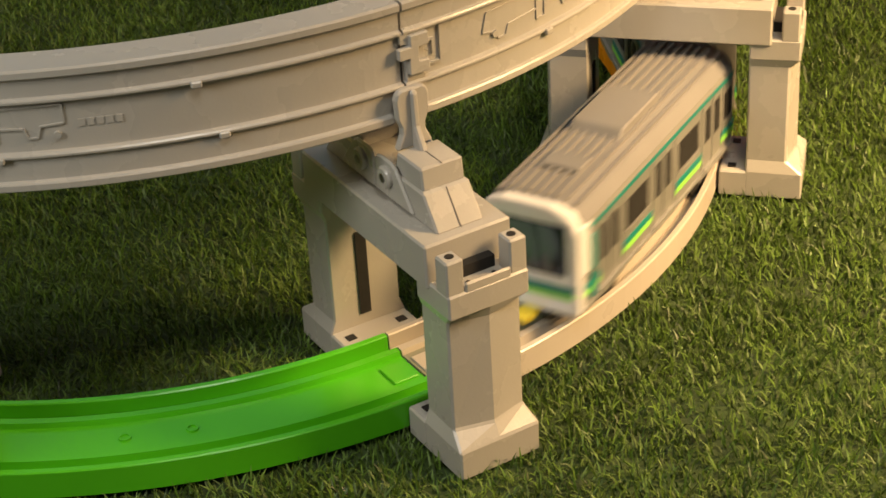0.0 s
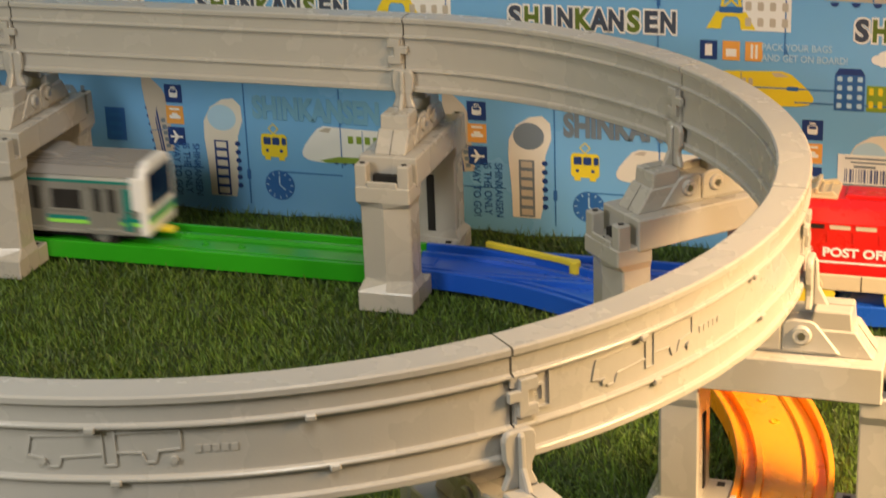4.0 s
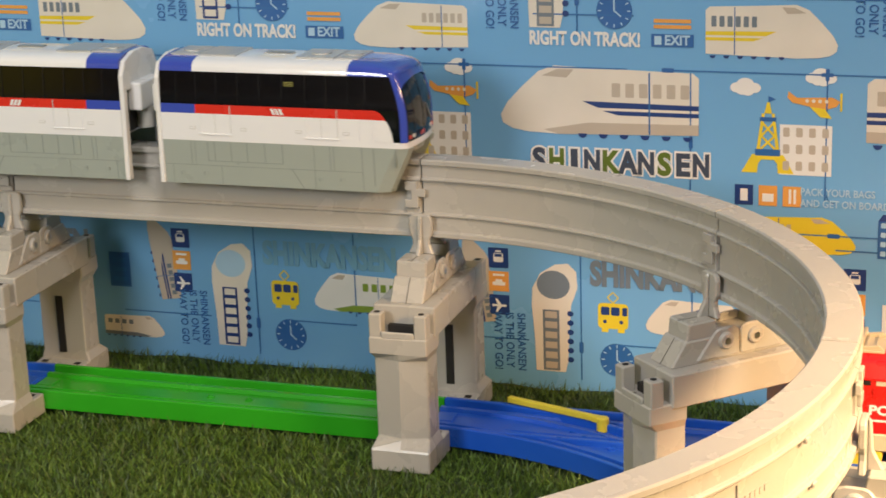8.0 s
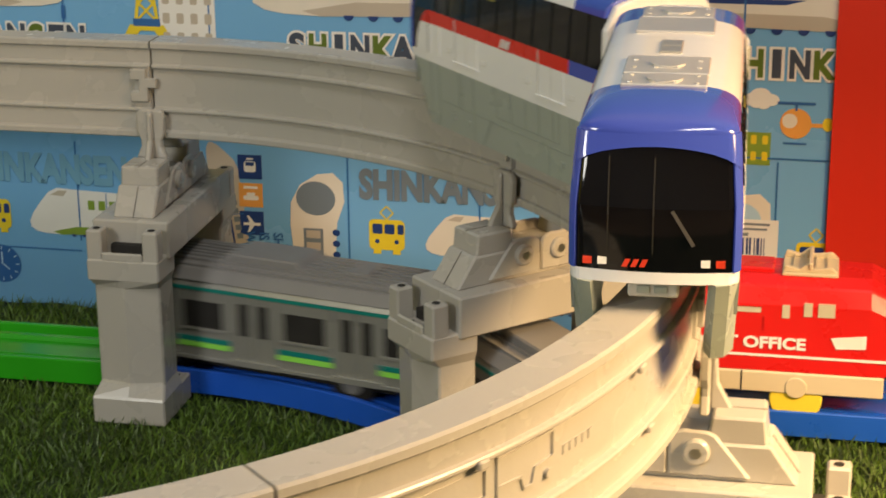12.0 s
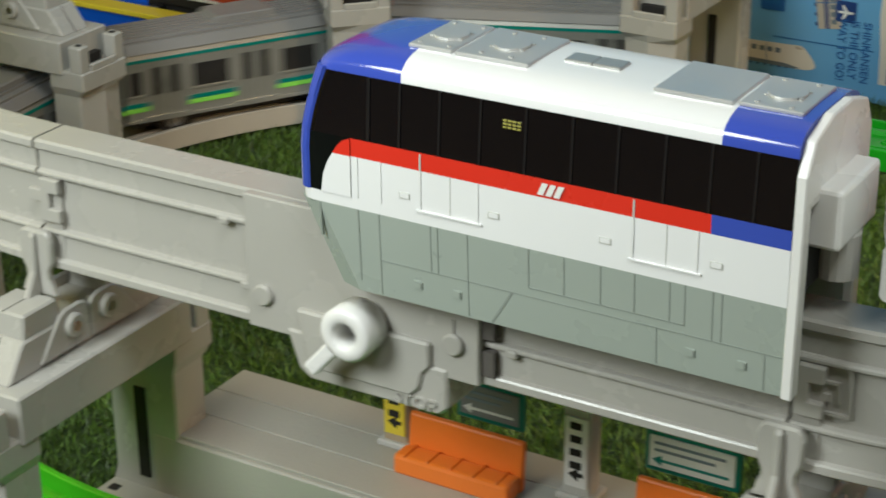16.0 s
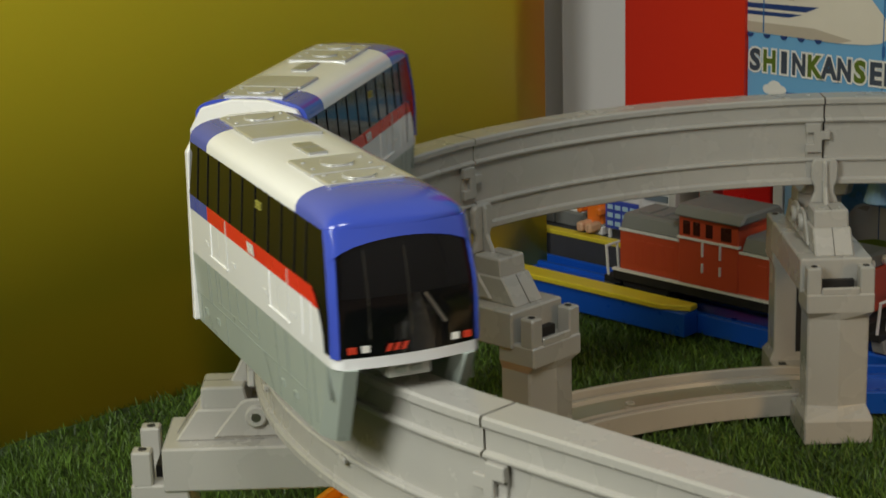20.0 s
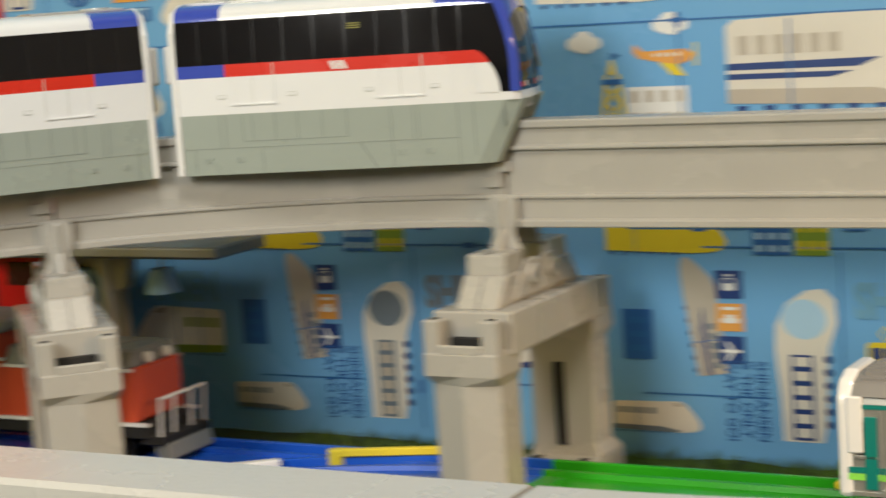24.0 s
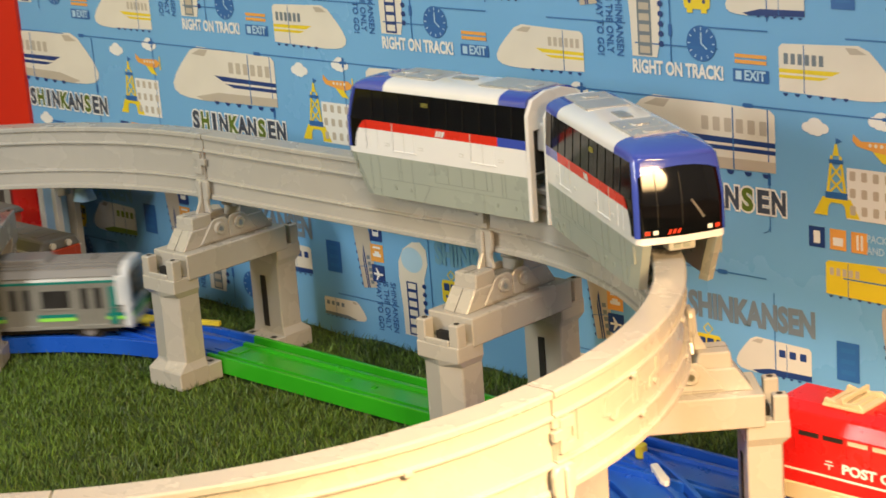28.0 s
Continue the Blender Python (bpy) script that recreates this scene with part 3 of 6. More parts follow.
    def skin(z):
        o = mono_outline(z, 0, None, 0.0005)
        return o[2:-2]
    n = len(skin(0.18))
    rows = []
    for k in range(5):
        row = []
        for j in range(n):
            y = skin(0.1830)[j][1]
            q = abs(y) / 0.0206
            lo = 0.1808 - 0.0042 * q ** 2 - 0.0034 * q ** 9
            z = lo + (0.1838 - lo) * k / 4
            x, yy = skin(z)[j]
            row.append(bm.verts.new((x, yy, z)))
        rows.append(row)
    for a, b in zip(rows, rows[1:]):
        for j in range(n - 1):
            bm.faces.new((a[j], a[j + 1], b[j + 1], b[j]))
    part("brow", fin(bm), CARBLUE, t, "blue brow over the windscreen", smooth=True)
    # front: wipers, lamps, red emblem, coupler
    f = mono_front(0.150)
    part("wiper", tidy(box(bmn(), -0.0003, 0.0003, -0.0004, 0.0004, 0, 0.0105, m=pose(MF + 0.0001, 0.0094, 0.1555, 30, -3, 0))), STEEL, cab)
    for y in (-0.0112, -0.0003):
        rings = []
        for k in range(6):
            z = 0.1530 + 0.0250 * k / 5
            xf = mono_front(z) - NS * (y / 0.0165) ** 2
            rings.append([(xf - 0.002, y - 0.0002, z), (xf + 0.0002, y - 0.0002, z), (xf + 0.0002, y + 0.0002, z), (xf - 0.002, y + 0.0002, z)])
        part("glazing_bar", loft(bmn(), rings), BAR, cab)
    for sd in (1, -1):
        part("headlamp", tidy(box(bmn(), MF - 0.004, MF - 0.0006, sd * 0.0124 - 0.0011, sd * 0.0124 + 0.0011, 0.1493, 0.1513)), LAMPWHITE, cab, "white square headlamp")
        part("tail_lamp", tidy(box(bmn(), MF - 0.0050, MF - 0.0009, sd * 0.0160 - 0.0011, sd * 0.0160 + 0.0011, 0.1492, 0.1511)), TAILRED, cab, "red tail lamp")
    bm = bmn()
    for k in range(3):
        y = -0.0076 + k * 0.0021
        v = [bm.verts.new((MF + 0.0006, y + dy, z)) for dy, z in ((0, 0.1494), (0.0013, 0.1494), (0.0022, 0.1516), (0.0009, 0.1516))]
        bm.faces.new(v)
    part("front_emblem", bm, TAILRED, cab, "red emblem bars")
    part("front_coupler", tidy(box(bmn(), MF - 0.0080, MF - 0.0018, -0.0062, 0.0062, 0.1398, 0.1446), 0.0006), SAGE_LIGHT, t)
    for y in (-0.0040, 0.0002):
        part("coupler_slot", tidy(box(bmn(), MF - 0.0020, MF - 0.0014, y, y + 0.0032, 0.1412, 0.1432), 0.0002), SAGE, t)
    # roof equipment
    def plate(x0, x1, w):
        return tidy(box(bmn(), x0, x1, -w, w, 0.1897, 0.1909), 0.0003)
    for x0, x1, w in ((0.0295, 0.0420, 0.0108), (0.0080, 0.0285, 0.0110), (-0.0452, -0.0252, 0.0110), (-0.0620, -0.0462, 0.0104)):
        p = part("roof_plate", plate(x0, x1, w), CHROME, t, "bright foil roof plate")
        xm = (x0 + x1) / 2
        if x1 - x0 < 0.0180 or x0 == 0.0080:
            part("fan", tidy(cyl(bmn(), (xm, 0, 0.1908), (0, 0, 1), 0.0046, 0.0007, 20)), CHROME, p)
            for a in range(4):
                for sx in (-1, 1):
                    part("rivet", cyl(bmn(), (xm + sx * 0.0042, -0.0085 + a * 0.0056, 0.1908), (0, 0, 1), 0.0006, 0.0005, 8), CHROME, p)
    for y in (-0.0048, 0.0002):
        part("roof_hatch", tidy(box(bmn(), -0.0127 + (0.0076 if y > 0 else 0), -0.0052 + (0.0076 if y > 0 else 0), -0.0030, 0.0030, 0.1897, 0.1910), 0.0003), SILVER, t)
    part("switch_slot", tidy(box(bmn(), -0.0578, -0.0529, -0.0030, 0.0030, 0.1905, 0.1914)), DARK, t, "dark power switch slot")
    # coupled end wall and drawbar
    bm = prism(bmn(), [(-0.0212, 0.1195), (-0.0168, 0.1195), (-0.0168, 0.1700), (0.0168, 0.1700), (0.0168, 0.1195), (0.0212, 0.1195), (0.0206, 0.1790), (0.0165, 0.1870), (0.0060, 0.1903), (-0.0060, 0.1903), (-0.0165, 0.1870), (-0.0206, 0.1790)], 0, -MF - 0.0028, -MF - 0.0001)
    part("end_frame", tidy(bm, 0.0004), WHITE, t)
    part("end_block", tidy(box(bmn(), -MF - 0.0012, -MF + 0.004, -0.0165, 0.0165, 0.1460, 0.1720)), DARK, t, "dark recess behind the drawbar")
    bm = box(bmn(), -MF - 0.0085, -MF + 0.001, -0.0125, 0.0125, 0.1575, 0.1735)
    part("drawbar_housing", tidy(bm, 0.0012, seg=2), WHITE, t)
    part("drawbar_pin", cyl(bmn(), (-MF - 0.0040, 0, 0.1460), (0, 0, 1), 0.0052, 0.0118, 18), GREY2, t)
    return t


SAGE_DARK = material("dark_sage_groove", (0.25, 0.28, 0.25), 0.5, bump=0)
SAGE_LIGHT = material("pale_grey_plastic", (0.50, 0.50, 0.46), 0.4, bump=0)
POST = material("dark_window_post", (0.010, 0.010, 0.011), 0.14, bump=0)
BAR = material("dark_chrome_bar", (0.10, 0.095, 0.085), 0.16, metal=0.8, bump=0)
LEDYEL = material("yellow_display_print", (0.36, 0.33, 0.06), 0.5, bump=0)
LAMPWHITE = material("white_lamp_print", (0.9, 0.88, 0.82), 0.3, bump=0)
TAILRED = material("red_lamp_print", (0.65, 0.05, 0.02), 0.3, bump=0)

mono_a = build_mono_car()
seen_meshes = set()
for ob in mono_a.children_recursive:
    if ob.data not in seen_meshes:
        seen_meshes.add(ob.data)
        for v in ob.data.vertices:
            nose = max(0.0, v.co.x - 0.0453)
            v.co = Vector(((v.co.x - nose) * 0.908 + nose * 1.22, v.co.y * 0.93, 0.1220 + (v.co.z - 0.1195) * 0.8504))
mono_b = copy_thing(mono_a, Matrix())
tagged(mono_a, "leading white toy monorail car with red stripe and blue roof ends")
tagged(mono_b, "trailing white toy monorail car with red stripe and blue roof ends")


# ---- the silver commuter train ----
SL = 0.127
SW = 0.0180


def build_silver_car(cab_front, cab_rear):
    t = thing("commuter_car", "silver toy commuter train car with teal and lime stripes", "toy train", group="commuter train")
    h = SL / 2
    bm = prism(bmn(), [(-SW, 0.0150), (SW, 0.0150), (SW, 0.0445), (SW - 0.0012, 0.0470), (-SW + 0.0012, 0.0470), (-SW, 0.0445)], 0, -h, h)
    body = part("body", tidy(bm, 0.0004), TRAINSILVER, t)
    bm = prism(bmn(), [(-SW - 0.0002, 0.0466), (SW + 0.0002, 0.0466), (SW - 0.0030, 0.0508), (SW - 0.0090, 0.0528), (-SW + 0.0090, 0.0528), (-SW + 0.0030, 0.0508)], 0, -h + 0.0005, h - 0.0005)
    roof = part("roof", tidy(bm, 0.0003), ROOFGREY, t, "grey ribbed roof")
    for k in range(9):
        y = -0.0136 + k * 0.0034
        zz = 0.0528 if abs(y) < 0.009 else 0.0528 - (abs(y) - 0.009) * 0.36
        part("roof_rib", tidy(box(bmn(), -h + 0.003, h - 0.003, y - 0.0006, y + 0.0006, zz - 0.001, zz + 0.0009)), ROOFGREY, roof)
    part("air_conditioner", tidy(prism(bmn(), [(-0.018, 0.0525), (0.018, 0.0525), (0.0145, 0.0562), (-0.0145, 0.0562)], 1, -0.0095, 0.0095), 0.0006), ROOFGREY, roof)
    part("pantograph_base", tidy(box(bmn(), 0.034, 0.044, -0.007, 0.007, 0.0525, 0.0545), 0.0004), ROOFGREY, roof)
    for sd in (1, -1):
        def plate(x0, x1, z0, z1, lift=0.0003):
            return box(bmn(), x0, x1, min(sd * (SW - 0.0006), sd * (SW + lift)), max(sd * (SW - 0.0006), sd * (SW + lift)), z0, z1)
        part("eaves_stripe", plate(-h, h, 0.0430, 0.0444), TEAL, body, "teal stripe below the roof")
        part("sill_rail", plate(-h, h, 0.0150, 0.0162, 0.0008), SILVER, body)
        for d in (-0.044, 0.0, 0.044):
            for k in (-1, 1):
                part("door_window", plate(d + k * 0.0042 - 0.0021, d + k * 0.0042 + 0.0021, 0.0272, 0.0400), DARK, body, "dark door window")
            part("door_step", plate(d - 0.0095, d + 0.0095, 0.0150, 0.0172, 0.0012), SILVER, body)
            for e in (-0.0098, 0.0, 0.0098):
                part("door_edge", plate(d + e - 0.0003, d + e + 0.0003, 0.0165, 0.0425, 0.0004), SILVER, body)
        for w, hw in ((-0.022, 0.0085), (0.022, 0.0085), (-0.0585, 0.0030), (0.0585, 0.0030)):
            part("side_window", plate(w - hw, w + hw, 0.0282, 0.0388), DARK, body, "dark open side window")
            part("window_frame", plate(w - hw - 0.0008, w + hw + 0.0008, 0.0270, 0.0278, 0.0006), SILVER, body)
            part("teal_stripe", plate(w - hw - 0.003, min(h, w + hw + 0.003), 0.0222, 0.0242, 0.0004), TEAL, body)
            part("lime_stripe", plate(w - hw - 0.003, min(h, w + hw + 0.003), 0.0200, 0.0221, 0.0004), LIMEPAINT, body)
    part("underframe", tidy(box(bmn(), -h + 0.006, h - 0.006, -0.0125, 0.0125, 0.0105, 0.0152), 0.0005), DARK, t)
    for x in (-0.040, 0.040):
        for sd in (1, -1):
            wheel = part("wheel", cyl(bmn(), (x, sd * 0.0122, 0.0135), (0, sd, 0), 0.0088, 0.0030, 24), DARK, t)
            part("hub", cyl(bmn(), (x, sd * 0.0150, 0.0135), (0, sd, 0), 0.0040, 0.0008, 16), ROOFGREY, wheel)
    for sd, cab in ((1, cab_front), (-1, cab_rear)):
        if cab:
            # white moulded face with a black windscreen and the teal and lime waist
            face = [(-SW - 0.0003, 0.0140), (SW + 0.0003, 0.0140), (SW + 0.0003, 0.0460), (SW - 0.0030, 0.0515), (SW - 0.0095, 0.0538), (-SW + 0.0095, 0.0538), (-SW + 0.0030, 0.0515), (-SW - 0.0003, 0.0460)]
            f = part("cab_face", tidy(prism(bmn(), face, 0, *sorted((sd * (h - 0.001), sd * (h + 0.0045)))), 0.0016, seg=2), WHITE_GLOSS, t, "white moulded cab face")
            part("windscreen", tidy(box(bmn(), *sorted((sd * (h + 0.002), sd * (h + 0.0049))), -0.0145, 0.0145, 0.0285, 0.0482), 0.0008), BLACK, f, "black windscreen")
            for ys in (1, -1):
                part("cab_door", tidy(box(bmn(), *sorted((sd * (h - 0.0085), sd * (h - 0.0045))), *sorted((ys * (SW - 0.0006), ys * (SW + 0.0006))), 0.0170, 0.0405), 0.0002), TEAL, body, "teal cab door")
                part("cab_hook", tidy(box(bmn(), *sorted((sd * (h - 0.0042), sd * (h + 0.0010))), *sorted((ys * (SW - 0.0004), ys * (SW + 0.0007))), 0.0285, 0.0470), 0.0006), WHITE_GLOSS, f)
                part("head_lamp", tidy(box(bmn(), *sorted((sd * (h + 0.002), sd * (h + 0.0050))), *sorted((ys * 0.0105, ys * 0.0145)), 0.0262, 0.0278), 0.0003), LAMPWHITE, f)
            part("front_coupler", tidy(box(bmn(), *sorted((sd * (h + 0.001), sd * (h + 0.0110))), -0.0032, 0.0032, 0.0115, 0.0145), 0.0008), YELLOW, t, "small yellow coupler")
            part("face_stripe", tidy(box(bmn(), *sorted((sd * (h + 0.002), sd * (h + 0.0049))), -0.0165, 0.0165, 0.0225, 0.0255), 0.0002), TEAL, f)
            part("face_stripe", tidy(box(bmn(), *sorted((sd * (h + 0.002), sd * (h + 0.0049))), -0.0165, 0.0165, 0.0205, 0.0224), 0.0002), LIMEPAINT, f)
        else:
            part("gangway", tidy(box(bmn(), *sorted((sd * h, sd * (h + 0.0020))), -0.0070, 0.0070, 0.0150, 0.0450), 0.0004), ROOFGREY, t)
    if not cab_front:
        part("coupler", tidy(box(bmn(), h - 0.004, h + 0.0125, -0.0035, 0.0035, 0.0120, 0.0165), 0.001), WHITE, t, "white plastic coupler hook")
    return t


silver = [build_silver_car(True, False), build_silver_car(False, False), build_silver_car(False, True)]
tagged(silver[1], "middle silver toy commuter car with teal and lime stripes")
tagged(silver[2], "tail silver toy commuter car with white cab end")


# ---- printed paper and cards behind the layout ----
P_CREAM = material("cream_print", (0.74, 0.69, 0.60), 0.35, bump=0)
P_GREYW = material("warm_grey_print", (0.50, 0.44, 0.36), 0.35, bump=0)
P_NAVY = material("navy_print", (0.018, 0.05, 0.20), 0.35, bump=0)
P_LINE = material("blue_line_print", (0.032, 0.15, 0.40), 0.35, bump=0)
P_CLOCK = material("clock_blue_print", (0.03, 0.13, 0.38), 0.35, bump=0)
P_ORANGE = material("orange_print", (0.78, 0.36, 0.08), 0.35, bump=0)
P_YELLOW = material("yellow_print", (0.78, 0.60, 0.03), 0.35, bump=0)
P_GREEN = material("olive_green_print", (0.22, 0.33, 0.04), 0.35, bump=0)
P_GREY = material("slate_grey_print", (0.17, 0.21, 0.25), 0.35, bump=0)
P_SLATE = material("dark_slate_print", (0.055, 0.070, 0.105), 0.35, bump=0)
P_OLIVE = material("dark_olive_print", (0.11, 0.165, 0.022), 0.35, bump=0)
P_FAINT = material("faint_teal_print", (0.16, 0.36, 0.52), 0.35, bump=0)
P_WHITE = material("white_print", (0.80, 0.79, 0.76), 0.35, bump=0)
P_SKY = material("pale_blue_print", (0.42, 0.62, 0.78), 0.35, bump=0)

PER = 0.1781
wall_turn = math.atan(-0.0035)


class Motif:
    """Flat printed shapes on the paper, in metres along and up, stacked in thin layers."""
    def __init__(self):
        self.verts, self.faces, self.slots, self.mats = [], [], [], []

    def add(self, pts, mat, layer=1):
        if mat not in self.mats:
            self.mats.append(mat)
        b = len(self.verts)
        self.verts += [(u, -0.00005 * layer - 0.0000015 * len(self.faces), v) for u, v in pts]
        self.faces.append(list(range(b, b + len(pts))))
        self.slots.append(self.mats.index(mat))
        return self

    def rect(self, u, v, w, h, mat, layer=1, r=0.0, tilt=0.0):
        pts = []
        if r:
            for cx, cy, a0 in ((w / 2 - r, h / 2 - r, 0), (-w / 2 + r, h / 2 - r, 90), (-w / 2 + r, -h / 2 + r, 180), (w / 2 - r, -h / 2 + r, 270)):
                pts += [(cx + r * math.cos(radians(a0 + k * 22.5)), cy + r * math.sin(radians(a0 + k * 22.5))) for k in range(5)]
        else:
            pts = [(-w / 2, -h / 2), (w / 2, -h / 2), (w / 2, h / 2), (-w / 2, h / 2)]
        c, s = math.cos(radians(tilt)), math.sin(radians(tilt))
        return self.add([(u + x * c - y * s, v + x * s + y * c) for x, y in pts], mat, layer)

    def disc(self, u, v, r, mat, layer=1, ry=None, n=24, a0=0, a1=360):
        ry = r if ry is None else ry
        return self.add([(u + r * math.cos(radians(a0 + (a1 - a0) * k / n)), v + ry * math.sin(radians(a0 + (a1 - a0) * k / n))) for k in range(n + (a1 - a0 < 360))], mat, layer)

    def mesh(self, name):
        me = bpy.data.meshes.new(name)
        me.from_pydata(self.verts, [], self.faces)
        for m in self.mats:
            me.materials.append(m)
        me.polygons.foreach_set("material_index", self.slots)
        me.update()
        return me


def side_train(w, h, body, stripe, skirt, n_win, win, long_nose, two_cars=True):
    """A bullet train seen from the side, nose to the left, its lower edge at v = 0."""
    m = Motif()
    k = long_nose
    pts = [(w, 0.05 * h), (w, 0.86 * h), (w * 0.97, 0.93 * h)]
    pts += [(w * (k + 0.10), h * 0.97), (w * (k * 0.78), h * 0.99), (w * k * 0.55, h * 0.90), (w * k * 0.30, h * 0.66), (w * k * 0.10, h * 0.44), (0, h * 0.26), (w * 0.01, h * 0.14), (w * 0.06, h * 0.06), (w * 0.14, 0.02 * h), (w * 0.3, 0.0)]
    m.add(pts, body)
    if skirt:
        m.add([(w, 0.05 * h), (w, 0.20 * h), (w * 0.45, 0.18 * h), (w * 0.22, 0.06 * h), (w * 0.3, 0.0)], skirt, 2)
    if stripe:
        m.add([(w, 0.30 * h), (w, 0.36 * h), (w * (k + 0.16), 0.36 * h), (w * (k + 0.24), 0.30 * h)], stripe, 2)
        m.add([(w, 0.40 * h), (w, 0.47 * h), (w * (k + 0.06), 0.49 * h), (w * (k + 0.14), 0.40 * h)], stripe, 2)
    x0 = w * (k + 0.20)
    step = (w * 0.97 - x0) / n_win
    for i in range(n_win):
        if two_cars and i == n_win // 2:
            m.rect(x0 + step * i - step * 0.12, h * 0.48, w * 0.008, h * 0.88, P_LINE, 3)
        m.rect(x0 + step * (i + 0.45), h * 0.66, step * 0.62, h * 0.20, win, 3, r=min(step, h) * 0.08)
    m.add([(w * k * 0.60, h * 0.84), (w * k * 0.82, h * 0.94), (w * k * 1.05, h * 0.94), (w * k * 0.95, h * 0.82)], P_GREYW, 3)
    for i in range(6):
        m.disc(w * (0.42 + 0.105 * i), 0.02 * h, w * 0.022, P_NAVY, 2, n=10, a0=180, a1=360)
    return m


def mirrored(m, w):
    m.verts = [(w - x, y, z) for x, y, z in m.verts]
    m.faces = [f[::-1] for f in m.faces]
    return m


def upright_train(w, h, face, win):
    m = Motif()
    m.add([(-0.42 * w, 0), (0.22 * w, 0), (0.28 * w, 0.10 * h), (0.36 * w, 0.62 * h), (0.50 * w, 0.78 * h), (0.48 * w, 0.93 * h), (0.30 * w, h), (0.02 * w, 0.985 * h), (-0.30 * w, 0.90 * h), (-0.48 * w, 0.76 * h), (-0.50 * w, 0.60 * h), (-0.44 * w, 0.30 * h)], P_CREAM)
    m.disc(-0.02 * w, 0.80 * h, 0.36 * w, face, 2, 0.13 * h)
    m.rect(-0.08 * w, 0.29 * h, 0.36 * w, 0.56 * h, win, 2)
    for i in range(6):
        m.rect(-0.08 * w, (0.06 + 0.093 * i) * h, 0.26 * w, 0.060 * h, P_GREYW if face is P_GREY else P_CREAM, 3)
        m.disc(0.34 * w, (0.12 + 0.085 * i) * h, 0.07 * w, P_NAVY, 2, 0.026 * h, n=10)
    return m


def m_clock():
    m = Motif().disc(0, 0, 0.0088, P_CLOCK)
    for k in range(12):
        a = radians(30 * k)
        m.rect(0.0072 * math.sin(a), 0.0072 * math.cos(a), 0.0005, 0.0016, P_SKY, 2, tilt=-30 * k)
    m.rect(0.0, 0.0026, 0.0007, 0.0056, P_SKY, 2).rect(0.0016, -0.0012, 0.0006, 0.0044, P_SKY, 2, tilt=50)
    return m


def m_bus():
    m = Motif().rect(0, 0, 0.0155, 0.0135, P_YELLOW, r=0.0022)
    m.rect(-0.0040, 0.0026, 0.0044, 0.0044, P_NAVY, 2, r=0.0008).rect(0.0012, 0.0026, 0.0044, 0.0044, P_NAVY, 2, r=0.0008).rect(0.0060, 0.0026, 0.0026, 0.0044, P_NAVY, 2, r=0.0007)
    m.disc(-0.0042, -0.0030, 0.0010, P_NAVY, 2, n=10).disc(0.0042, -0.0030, 0.0010, P_NAVY, 2, n=10)
    for sx in (-0.0042, 0.0042):
        m.rect(sx, -0.0075, 0.0034, 0.0022, P_YELLOW, 1)
    for a, b in (((-0.0028, 0.0098), (0, 0.0068)), ((0.0028, 0.0098), (0, 0.0068)), ((-0.0028, 0.0098), (0, 0.0126)), ((0.0028, 0.0098), (0, 0.0126))):
        m.rect((a[0] + b[0]) / 2, (a[1] + b[1]) / 2, math.dist(a, b), 0.0006, P_YELLOW, 1, tilt=math.degrees(math.atan2(b[1] - a[1], b[0] - a[0])))
    return m


def m_icons():
    m = Motif()
    for k, mat in ((1, P_NAVY), (0, P_ORANGE), (-1, P_NAVY)):
        m.rect(0, k * 0.0125, 0.0106, 0.0106, mat)
    m.rect(0, 0.0126, 0.0052, 0.0048, P_WHITE, 2, r=0.001).rect(0, 0.0138, 0.0038, 0.0016, P_NAVY, 3).rect(0, 0.0160, 0.0030, 0.0008, P_WHITE, 2)
    m.rect(0, -0.0012, 0.0068, 0.0020, P_WHITE, 2, r=0.0008).rect(0, 0.0002, 0.0036, 0.0018, P_WHITE, 2).rect(0, 0.0034, 0.0062, 0.0012, P_WHITE, 2)
    m.rect(0, -0.0129, 0.0076, 0.0012, P_WHITE, 2).add([(-0.0008, -0.0129), (0.0016, -0.0129), (-0.0012, -0.0092), (-0.0022, -0.0092)], P_WHITE, 2).add([(-0.0008, -0.0129), (0.0016, -0.0129), (-0.0012, -0.0166), (-0.0022, -0.0166)], P_WHITE, 2)
    return m


def m_tower():
    m = Motif()
    m.add([(-0.0018, 0.0290), (0.0018, 0.0290), (0.0006, 0.0345), (-0.0006, 0.0345)], P_YELLOW)
    m.add([(0, 0.0345), (0, 0.0375), (0.0036, 0.0360)], P_CLOCK)
    m.rect(0, 0.0262, 0.0078, 0.0020, P_CLOCK, 2).rect(0, 0.0100, 0.0120, 0.0032, P_CLOCK, 2)
    for sd in (-1, 1):
        m.add([(sd * 0.0040, 0.0100), (sd * 0.0056, 0.0100), (sd * 0.0030, 0.0290), (sd * 0.0016, 0.0290)], P_YELLOW)
        m.add([(sd * 0.0050, 0.0), (sd * 0.0125, 0.0), (sd * 0.0075, 0.0090), (sd * 0.0040, 0.0090)], P_YELLOW)
        m.rect(0, 0.0215, 0.0010, 0.0090, P_YELLOW, 1, tilt=sd * 42).rect(0, 0.0150, 0.0010, 0.0110, P_YELLOW, 1, tilt=sd * 46)
    m.add([(-0.005, 0.0040), (-0.003, 0.0065), (0.003, 0.0065), (0.005, 0.0040), (0.0065, 0.0085), (-0.0065, 0.0085)], P_YELLOW)
    return m


